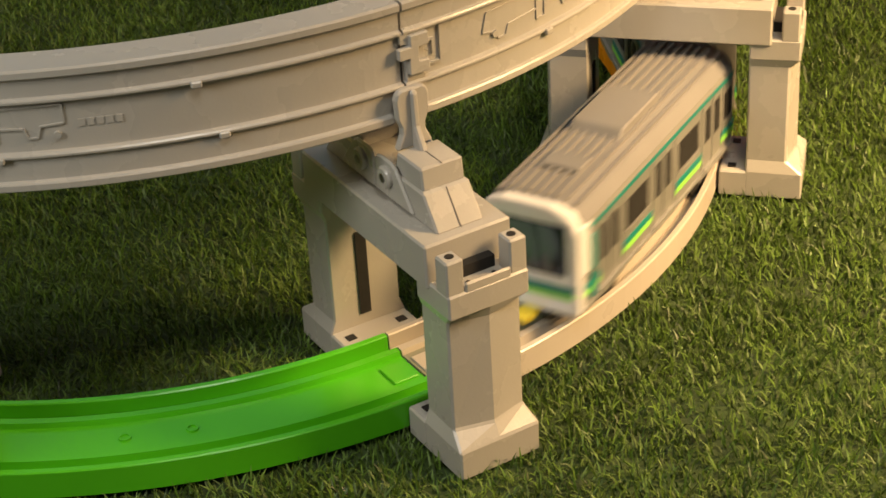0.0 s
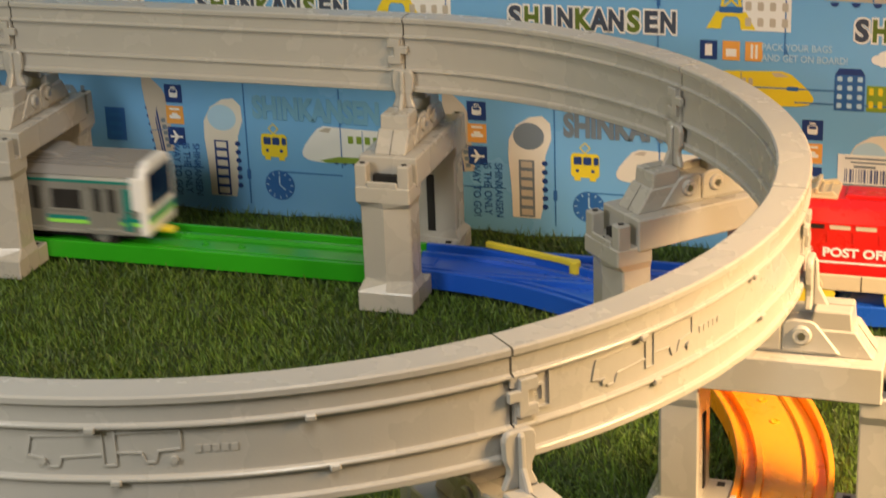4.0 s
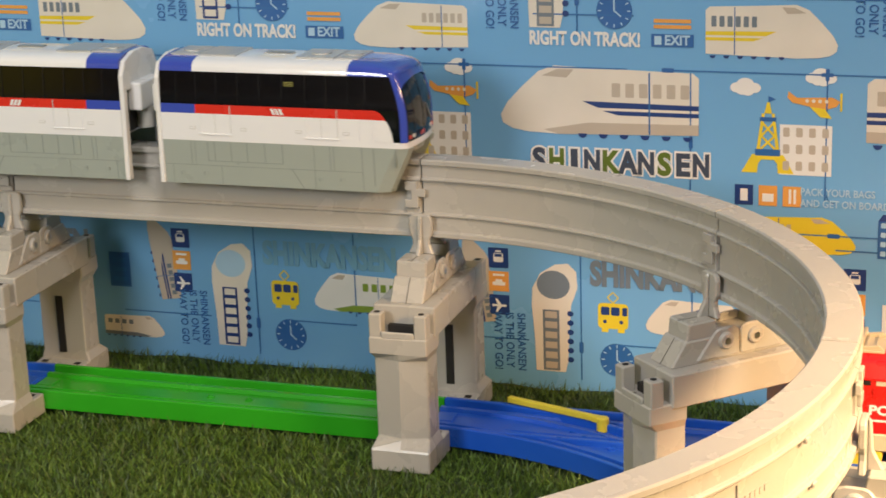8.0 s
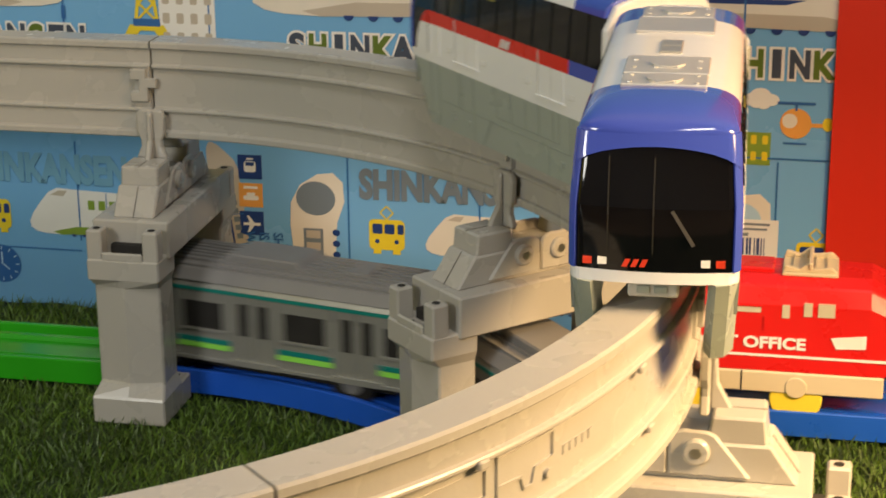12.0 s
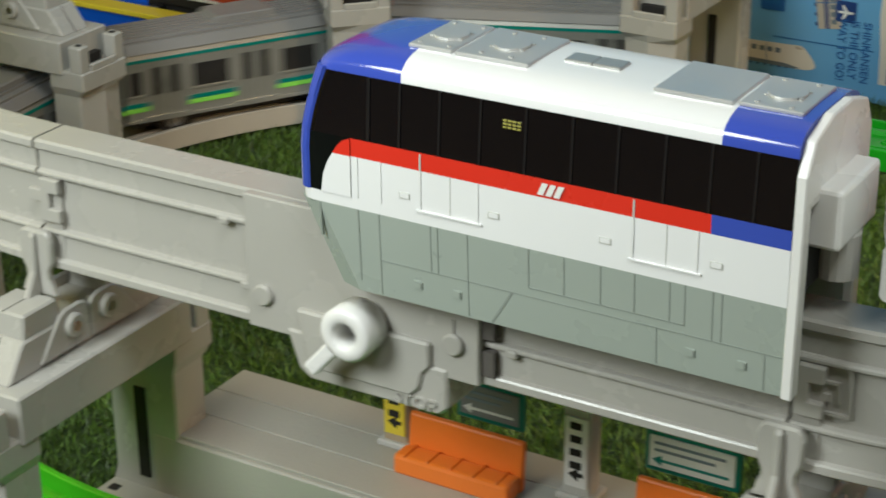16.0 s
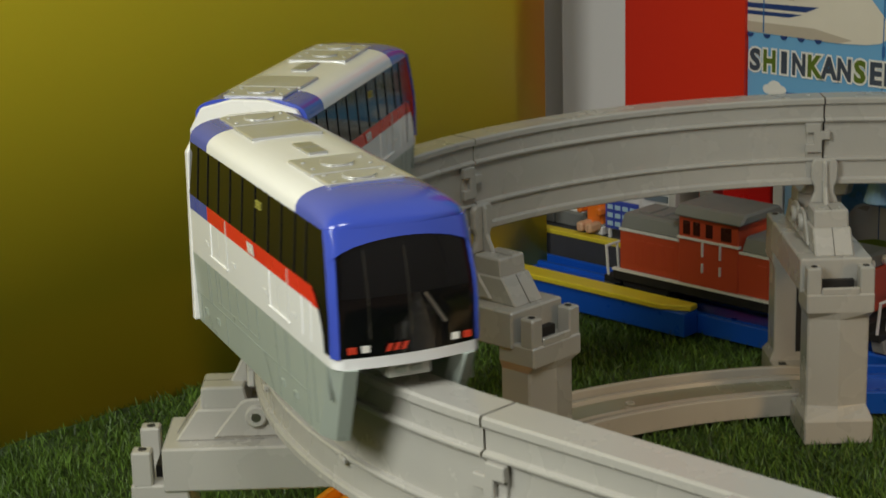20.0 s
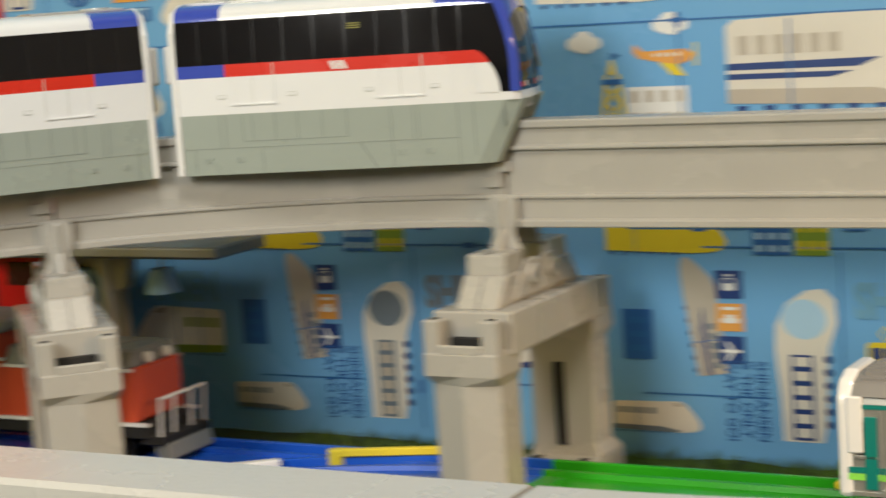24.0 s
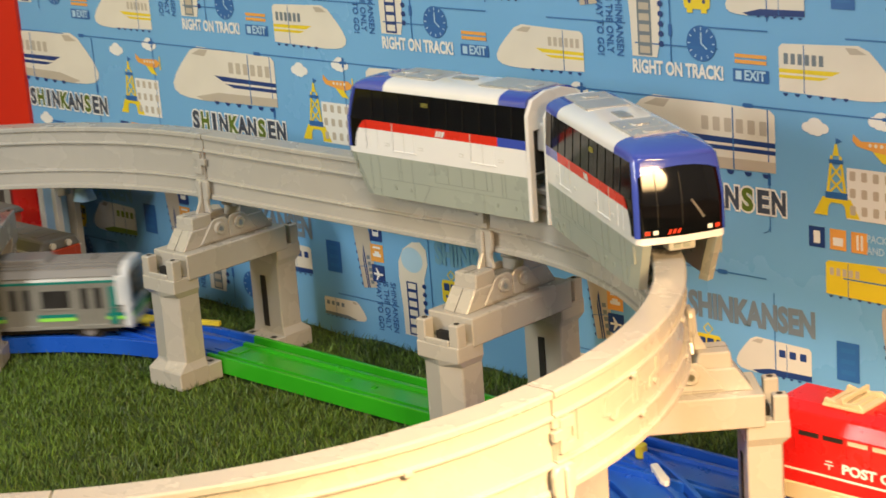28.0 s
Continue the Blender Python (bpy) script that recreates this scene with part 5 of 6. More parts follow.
def build_postal_loco():
    """Red electric locomotive of the postal service, nose to the east."""
    t = thing("postal_locomotive", "glossy red toy electric locomotive with white POST OFFICE lettering", "toy locomotive")
    x0, x1, yc, w = 0.2790, 0.3900, 0.2160, 0.0185
    prof = [(-w, 0.0240), (w, 0.0240), (w, 0.0500), (w - 0.0030, 0.0560), (w - 0.0090, 0.0586), (-w + 0.0090, 0.0586), (-w + 0.0030, 0.0560), (-w, 0.0500)]
    def ring(x, k=1.0, top=0.0, low=0.0):
        return [(x, yc + u * k, (z - top if z > 0.045 else z + low)) for u, z in prof]
    body = part("body", tidy(loft(bmn(), [ring(x0 - 0.004, 0.90, 0.010), ring(x0, 1.0), ring(x1 - 0.012), ring(x1 - 0.003, 0.97, 0.004), ring(x1 + 0.006, 0.86, 0.013)]), 0.0006), RED, t)
    fy = yc - w
    # recessed window strip along the flank
    for sd in (1, -1):
        y = yc + sd * w
        def plate(a, b, za, zb, lift=0.0003):
            return box(bmn(), a, b, min(y - sd * 0.001, y + sd * lift), max(y - sd * 0.001, y + sd * lift), za, zb)
        for x, m in ((0.2985, DARK), (0.3105, DARK), (0.3225, PALEGLASS), (0.3345, PALEGLASS)):
            f = part("side_window", plate(x - 0.0048, x + 0.0048, 0.0468, 0.0490), m, body, "narrow side window")
            part("window_lip", plate(x - 0.0054, x + 0.0054, 0.0491, 0.0495, 0.0007), RED, f)
        part("cab_door_window", plate(0.3468, 0.3495, 0.0452, 0.0502), PALEGLASS, body)
        for a, b in ((0.3545, 0.3575), (0.3595, 0.3655)):
            part("cab_window", plate(a, b, 0.0462, 0.0512), PALEGLASS, body, "pale cab side window")
        for a in (0.2915, 0.3045, 0.3165, 0.3285, 0.3405):
            part("panel_rib", plate(a, a + 0.0005, 0.0405, 0.0455, 0.0005), RED, body)
        part("white_line", plate(x0 - 0.002, x1 - 0.004, 0.0300, 0.0309), WHITE, body, "thin white waist line")
        part("white_wedge", prism(bmn(), [(0.3645, 0.0385), (0.3770, 0.0400), (0.3770, 0.0350), (0.3665, 0.0345)], 1, *sorted((y - sd * 0.001, y + sd * 0.0004))), WHITE, body, "white wedge on the nose")
    part("underframe", tidy(box(bmn(), x0 + 0.001, x1 - 0.006, yc - w - 0.0004, yc + w + 0.0004, 0.0160, 0.0242), 0.0006), CREAM, t, "cream underframe")
    part("frame_joint", box(bmn(), 0.3330, 0.3335, yc - w - 0.0006, yc - w, 0.0164, 0.0240), DARK, t)
    for x in (0.3115, 0.3530):
        for sd in (1, -1):
            wh = part("wheel", tidy(cyl(bmn(), (x, yc + sd * 0.0120, 0.0138), (0, sd, 0), 0.0096, 0.0062, 28), 0.0006), WHEELYEL, t, "yellow wheel")
            part("axle_cover", tidy(cyl(bmn(), (x, yc + sd * 0.0170, 0.0186), (0, sd, 0), 0.0040, 0.0024, 20), 0.0003), CREAM, wh)
    # roof equipment: two folded pantographs
    for x in (0.3100, 0.3560):
        p = part("pantograph", tidy(box(bmn(), x - 0.0100, x + 0.0100, yc - 0.0105, yc + 0.0105, 0.0584, 0.0598), 0.0003), CREAM, t, "cream folded pantograph")
        for sd in (1, -1):
            part("pantograph_arm", tidy(prism(bmn(), [(x - 0.0098, 0.0598), (x + 0.0098, 0.0598), (x + 0.0075, 0.0620), (x + 0.0012, 0.0612), (x - 0.0012, 0.0632), (x - 0.0040, 0.0610), (x - 0.0090, 0.0622)], 1, *sorted((yc + sd * 0.0080, yc + sd * 0.0098))), 0.0002), CREAM, p)
        part("contact_strip", tidy(box(bmn(), x - 0.0008, x + 0.0008, yc - 0.0105, yc + 0.0105, 0.0612, 0.0636), 0.0003), CREAM, p)
        for k in (-0.006, -0.002, 0.002, 0.006):
            part("cross_rod", box(bmn(), x + k - 0.0003, x + k + 0.0003, yc - 0.0095, yc + 0.0095, 0.0600, 0.0608), CREAM, p)
    part("roof_box", tidy(box(bmn(), 0.3230, 0.3430, yc - 0.0070, yc + 0.0070, 0.0580, 0.0600), 0.0006), RED, t)
    # postal sign as strokes and the lettering
    bm = bmn()
    for a, b, za, zb in ((0.3068, 0.3100, 0.0372, 0.0376), (0.3062, 0.3106, 0.0357, 0.0361), (0.3082, 0.3086, 0.0338, 0.0357)):
        box(bm, a, b, fy - 0.0004, fy, za, zb)
    part("postal_mark", bm, WHITE, body, "white postal strokes")
    text_on("POST OFFICE", 0.0060, WHITE, t, upright(0.3352, fy - 0.0003, 0.0352, 0, 1.16), 0.00022, 0.0001)
    for y in (-0.0068, 0.0068):
        part("windscreen", tidy(box(bmn(), x1 - 0.001, x1 + 0.0022, yc + y - 0.0055, yc + y + 0.0055, 0.0405, 0.0470), 0.0008), BLACK, body)
    return t


def build_diesel():
    """Red centre-cab diesel locomotive on the west siding."""
    t = thing("diesel_locomotive", "brick red toy diesel locomotive with grey hoods and white lines", "toy locomotive")
    yc, w = 0.2160, 0.0160
    x0, x1 = -0.4120, -0.2640
    body = part("hood_body", tidy(box(bmn(), x0 + 0.004, x1 - 0.006, yc - w, yc + w, 0.0225, 0.0440), 0.0007), LOCORED, t)
    for a, b in ((x0 + 0.004, -0.3720), (-0.3340, x1 - 0.006)):
        h = part("hood_top", tidy(prism(bmn(), [(yc - w - 0.0003, 0.0438), (yc + w + 0.0003, 0.0438), (yc + w - 0.0035, 0.0510), (yc - w + 0.0035, 0.0510)], 0, a, b), 0.0010), DIESEL_GREY, t, "grey bevelled hood top")
        for k in range(3):
            x = a + (b - a) * (0.25 + 0.25 * k)
            part("vent_grille", tidy(box(bmn(), x - 0.0035, x + 0.0035, yc - 0.008, yc + 0.008, 0.0508, 0.0516), 0.0003), DIESEL_GREY, h)
    cab = part("cab", tidy(box(bmn(), -0.3705, -0.3350, yc - w - 0.0008, yc + w + 0.0008, 0.0225, 0.0570), 0.0006), LOCORED, t, "red cab with dark windows")
    part("cab_roof", tidy(prism(bmn(), [(yc - w - 0.003, 0.0565), (yc + w + 0.003, 0.0565), (yc + w - 0.002, 0.0615), (yc - w + 0.002, 0.0615)], 0, -0.3730, -0.3325), 0.0010), DIESEL_GREY, t, "grey cab roof")
    for sd in (1, -1):
        y = yc + sd * w
        def plate(a, b, za, zb, lift=0.0003, inn=0.001):
            return box(bmn(), a, b, min(y - sd * inn, y + sd * lift), max(y - sd * inn, y + sd * lift), za, zb)
        for a, b in ((-0.3675, -0.3635), (-0.3615, -0.3575), (-0.3540, -0.3500), (-0.3450, -0.3390)):
            part("cab_window", plate(a, b, 0.0478, 0.0545, 0.0011), SMOKE, cab, "dark red cab window")
        part("upper_white_line", plate(x0 + 0.004, -0.3706, 0.0428, 0.0440, 0.0005), WHITE, body)
        part("upper_white_line", plate(-0.3349, x1 - 0.006, 0.0428, 0.0440, 0.0005), WHITE, body)
        part("cab_white_line", plate(-0.3710, -0.3345, 0.0452, 0.0464, 0.0014), WHITE, cab)
        part("lower_white_line", plate(x0, x1, 0.0215, 0.0227, 0.0012), WHITE, body)
        for x in (-0.3560, -0.3455):
            for za, zb in ((0.0300, 0.0345), (0.0380, 0.0450)):
                part("handrail", plate(x, x + 0.0007, za, zb, 0.0020, -0.0006), WHITE, cab, "white handrail")
        for k in range(5):
            x = -0.4030 + k * 0.0062
            part("side_louvre", plate(x, x + 0.0045, 0.0270, 0.0390, 0.0003), LOCORED, body)
            part("side_louvre", plate(-0.3255 + k * 0.0105, -0.3255 + k * 0.0105 + 0.0070, 0.0270, 0.0390, 0.0003), LOCORED, body)
        for x in (-0.392, -0.292):
            b = part("bogie", tidy(prism(bmn(), [(x - 0.017, 0.0205), (x + 0.017, 0.0205), (x + 0.012, 0.0085), (x - 0.012, 0.0085)], 1, *sorted((yc + sd * 0.0125, yc + sd * 0.0155))), 0.0006), DARK, t, "black bogie frame")
            for k in (-0.0085, 0.0085):
                part("wheel", cyl(bmn(), (x + k, yc + sd * 0.0095, 0.0128), (0, sd, 0), 0.0080, 0.0030, 20), DARK, b)
    part("underframe", tidy(box(bmn(), x0, x1, yc - w - 0.0006, yc + w + 0.0006, 0.0165, 0.0216), 0.0005), DARK, t, "black underframe")
    for e, sx in ((x0, -1), (x1, 1)):
        # end platform: white gate of uprights with a rail, headlamps
        g = part("end_gate", tidy(box(bmn(), *sorted((e + sx * 0.0050, e + sx * 0.0062)), yc - 0.0150, yc + 0.0150, 0.0318, 0.0330), 0.0003), WHITE, t, "white end railing")
        for k in range(4):
            yy = yc - 0.0145 + k * 0.0085 + (0.003 if k > 1 else 0)
            part("gate_upright", tidy(box(bmn(), -0.0006, 0.0006, yy - 0.0006, yy + 0.0006, 0.0, 0.0180, m=pose(e + sx * 0.0042, 0, 0.0150, 0, sx * 5, 0)), 0.0002), WHITE, g)
        part("end_deck", tidy(box(bmn(), *sorted((e - sx * 0.004, e + sx * 0.0066)), yc - 0.0155, yc + 0.0155, 0.0140, 0.0175), 0.0004), DARK, t)
        part("plough", tidy(prism(bmn(), [(e + sx * 0.0005, 0.0145), (e + sx * 0.0075, 0.0145), (e + sx * 0.0090, 0.0085), (e + sx * 0.0020, 0.0085)], 1, yc - 0.0140, yc + 0.0140), 0.0004), DIESEL_GREY, t)
        for yy in (-0.006, 0.006):
            part("headlamp", tidy(cyl(bmn(), (e - sx * 0.0060, yc + yy, 0.0470), (sx, 0, 0), 0.0022, 0.0022, 14), 0.0003), LAMPWHITE, t, "white round headlamp")
        part("hood_front", tidy(box(bmn(), *sorted((e - sx * 0.0066, e - sx * 0.0056)), yc - 0.0115, yc + 0.0115, 0.0235, 0.0435), 0.0004), WHITE if sx < 0 else LOCORED, t)
    return t


def build_west_platform():
    t = thing("station_platform", "dark grey toy platform slab with yellow edges beside the siding", "toy platform")
    x0, x1 = -0.640, -0.4150
    part("slab", tidy(box(bmn(), x0, x1, 0.2370, 0.2770, 0.0, 0.0210), 0.0006), ASPHALT, t)
    part("yellow_edge", tidy(box(bmn(), x0, x1 + 0.0003, 0.2366, 0.2430, 0.0200, 0.0226), 0.0004), YELLOW, t, "yellow warning edge")
    part("blue_base", tidy(box(bmn(), -0.5600, -0.3560, 0.1850, 0.1960, 0.0, 0.0120), 0.0005), BLUE, t, "blue base under the yellow strip")
    part("yellow_strip", tidy(prism(bmn(), [(-0.5600, 0.1835), (-0.3700, 0.1835), (-0.3560, 0.1900), (-0.3560, 0.1960), (-0.5600, 0.1960)], 2, 0.0121, 0.0150), 0.0005), YELLOW, t, "yellow strip along the blue track")
    # bench blocks
    for x in (-0.5080, -0.4850):
        b = thing("platform_bench", "dark grey toy bench on the platform", "bench", group="platform benches")
        part("seat", tidy(box(bmn(), x - 0.011, x + 0.011, 0.2520, 0.2620, 0.0212, 0.0290), 0.0006), DIESEL_GREY, b)
        part("backrest", tidy(box(bmn(), x - 0.011, x + 0.011, 0.2622, 0.2650, 0.0212, 0.0380), 0.0006), DIESEL_GREY, b)
    # seated toy figure, one plain shape
    bm = bmn()
    x, y = -0.4640, 0.2500
    box(bm, x - 0.0055, x + 0.0055, y - 0.003, y + 0.005, 0.0260, 0.0400, 0.0014)
    for k in (-0.0030, 0.0030):
        box(bm, x + k - 0.0022, x + k + 0.0022, y - 0.0120, y - 0.002, 0.0240, 0.0290, 0.0010)
        box(bm, x + k * 2.2 - 0.0016, x + k * 2.2 + 0.0016, y - 0.0080, y + 0.002, 0.0330, 0.0375, 0.0010)
    bmesh.ops.create_icosphere(bm, subdivisions=2, radius=0.0062, matrix=Matrix.Translation((x, y + 0.001, 0.0462)))
    me_ob = part("toy_figure", bm, BENCH)
    for m in (SKIN, DARK, WHITE):
        me_ob.data.materials.append(m)
    for p in me_ob.data.polygons:
        c = p.center
        if c.z > 0.0400:
            p.material_index = 2 if c.z > 0.0475 or c.y > y + 0.003 else 1
        elif c.y < y - 0.0055 and c.z < 0.031:
            p.material_index = 1
        elif c.z < 0.0270:
            p.material_index = 3
    tagged(me_ob, "seated toy doll with black hair and orange top on the platform", "toy doll")
    # seat under the figure
    s = thing("platform_stool", "white toy stool under the doll", "stool")
    part("seat", tidy(box(bmn(), x - 0.006, x + 0.006, y - 0.003, y + 0.006, 0.0212, 0.0258), 0.0005), WHITE, s)
    # yellow and white notice board
    s = thing("notice_board", "yellow and white toy notice board on the platform", "sign")
    part("board", tidy(box(bmn(), -0.4960, -0.4790, 0.2560, 0.2590, 0.0300, 0.0420), 0.0004), YELLOW, s)
    part("lower_panel", tidy(box(bmn(), -0.4960, -0.4790, 0.2557, 0.2592, 0.0212, 0.0300), 0.0004), WHITE, s, "white lower panel")
    for k in range(3):
        part("print_bar", box(bmn(), -0.4940, -0.4810 - 0.002 * (k % 2), 0.2556, 0.2560, 0.0390 - k * 0.003, 0.0402 - k * 0.003), DARK, s)
    # navy departure sign with pale bars
    s = thing("departure_sign", "small navy sign with pale bars beside the platform", "sign")
    part("board", tidy(box(bmn(), -0.4560, -0.4340, 0.2470, 0.2490, 0.0262, 0.0420), 0.0004), CARBLUE, s)
    for r in range(3):
        for k in range(4):
            part("print_bar", box(bmn(), -0.4540 + k * 0.0051, -0.4505 + k * 0.0051, 0.2466, 0.2472, 0.0282 + r * 0.0045, 0.0306 + r * 0.0045), P_SKY, s)
    for x in (-0.4535, -0.4365):
        part("post", box(bmn(), x - 0.0007, x + 0.0007, 0.2475, 0.2489, 0.0205, 0.0264), WHITE, s)


def build_west_station():
    """Toy station with a flat canopy between the red card and the siding."""
    t = thing("toy_station", "toy station building with flat grey canopy and red wall", "toy building")
    part("canopy", tidy(box(bmn(), -0.4180, -0.2560, 0.2420, 0.2790, 0.0800, 0.0850), 0.0008), DIESEL_GREY, t, "flat grey canopy roof")
    part("canopy_edge", tidy(box(bmn(), -0.4185, -0.2555, 0.2412, 0.2424, 0.0810, 0.0845), 0.0003), GREY2, t)
    part("base", tidy(box(bmn(), -0.4140, -0.3120, 0.2450, 0.2780, 0.0, 0.0120), 0.0006), DIESEL_GREY, t)
    for x in (-0.4120, -0.3180):
        part("post", tidy(box(bmn(), x - 0.0022, x + 0.0022, 0.2480, 0.2524, 0.0115, 0.0802), 0.0004), GREY2, t, "light grey canopy post")
    part("rear_wall", tidy(box(bmn(), -0.4100, -0.3260, 0.2690, 0.2740, 0.0115, 0.0802), 0.0004), STATIONSTONE, t)
    part("dark_doorway", tidy(box(bmn(), -0.4000, -0.3920, 0.2676, 0.2694, 0.0118, 0.0760)), MAROON, t, "dark red doorway")
    r = part("red_wall", tidy(box(bmn(), -0.3915, -0.3620, 0.2640, 0.2692, 0.0115, 0.0800), 0.0005), RED, t, "bright red front wall")
    part("window", tidy(box(bmn(), -0.3850, -0.3690, 0.2634, 0.2642, 0.0640, 0.0745), 0.0003), SMOKE, r)
    part("white_pillar", tidy(box(bmn(), -0.3605, -0.3545, 0.2640, 0.2692, 0.0115, 0.0800), 0.0004), WHITE, t)
    part("blue_kiosk", tidy(box(bmn(), -0.3530, -0.3330, 0.2630, 0.2688, 0.0115, 0.0720), 0.0008), SIGNBLUE, t, "pale blue kiosk")
    part("blue_sphere_lamp", cyl(bmn(), (-0.2940, 0.2560, 0.0640), (0, 0, 1), 0.0075, 0.0100, 20, 0.0045), SIGNBLUE, t, "pale blue cone under the canopy")
    part("hanger", tidy(box(bmn(), -0.2945, -0.2935, 0.2555, 0.2565, 0.0740, 0.0802)), GREY2, t)
    part("bracket", tidy(prism(bmn(), [(-0.3300, 0.0800), (-0.3050, 0.0800), (-0.3090, 0.0660), (-0.3170, 0.0640)], 1, 0.2500, 0.2560), 0.0008), STATIONSTONE, t)
    s = thing("vending_machine", "white toy vending machine with pale blue top panel", "vending machine")
    part("body", tidy(box(bmn(), -0.4420, -0.4205, 0.2600, 0.2760, 0.0212, 0.0700), 0.0008), WHITE, s)
    part("blue_panel", tidy(box(bmn(), -0.4415, -0.4210, 0.2593, 0.2602, 0.0545, 0.0680), 0.0003), SIGNBLUE, s, "pale blue panel with a yellow spot")
    part("yellow_spot", cyl(bmn(), (-0.4312, 0.2594, 0.0615), (0, -1, 0), 0.0042, 0.0006, 18), YELLOW, s)
    part("dark_slot", tidy(box(bmn(), -0.4415, -0.4210, 0.2592, 0.2602, 0.0505, 0.0535)), DARK, s)
    part("print_bar", tidy(box(bmn(), -0.4390, -0.4235, 0.2592, 0.2602, 0.0420, 0.0455)), P_GREY, s)
    s = thing("equipment_cabinet", "grey toy equipment cabinet on the platform", "cabinet")
    part("body", tidy(box(bmn(), -0.4190, -0.4150, 0.2560, 0.2760, 0.0, 0.0700), 0.0006), STATIONSTONE, s)
    s = thing("white_partition", "plain white toy partition panel behind the platform", "panel")
    part("panel", tidy(box(bmn(), -0.4720, -0.4440, 0.2660, 0.2690, 0.0, 0.0720), 0.0005), WHITE, s)
    part("frame", tidy(box(bmn(), -0.4800, -0.4725, 0.2640, 0.2700, 0.0, 0.0760), 0.0005), DIESEL_GREY, s)


def build_turnout_parts():
    for sx in (1, -1):
        t = thing("turnout_lever", "yellow plastic switch arm lying on a blue turnout", "switch lever", group="turnout switch arms")
        a, b = Vector((sx * 0.1400, 0.2345, 0.0098)), Vector((sx * 0.1926, 0.2172, 0.0098))
        h = math.degrees(math.atan2(b.y - a.y, b.x - a.x))
        ln = (b - a).length
        m = pose(a.x, a.y, 0.0098, 0, 0, h)
        part("blade", tidy(prism(bmn(), [(0, -0.0016), (ln * 0.8, -0.0010), (ln, -0.0026), (ln, 0.0022), (ln * 0.8, 0.0016), (0, 0.0016)], 2, 0.0, 0.0030), 0.0004), YELLOW, t).matrix_basis = m
        part("pivot", tidy(cyl(bmn(), (ln - 0.002, 0, -0.004), (0, 0, 1), 0.0030, 0.0068, 16), 0.0004), YELLOW, t).matrix_basis = m
        t = thing("tongue_lever", "small white plastic tongue lever beside a turnout", "switch lever", group="turnout tongues")
        m = pose(sx * 0.2180, 0.1975, 0.0085, 0, 0, -38 * sx if sx > 0 else 180 + 38)
        part("lever", tidy(prism(bmn(), [(-0.013, -0.0018), (0.007, -0.0024), (0.0105, -0.0010), (0.0105, 0.0010), (0.007, 0.0024), (-0.013, 0.0018)], 2, 0, 0.0026), 0.0006, seg=2), WHITE, t).matrix_basis = m
        part("stem", tidy(cyl(bmn(), (-0.010, 0, -0.006), (0, 0, 1), 0.0020, 0.0065, 12)), WHITE, t).matrix_basis = m


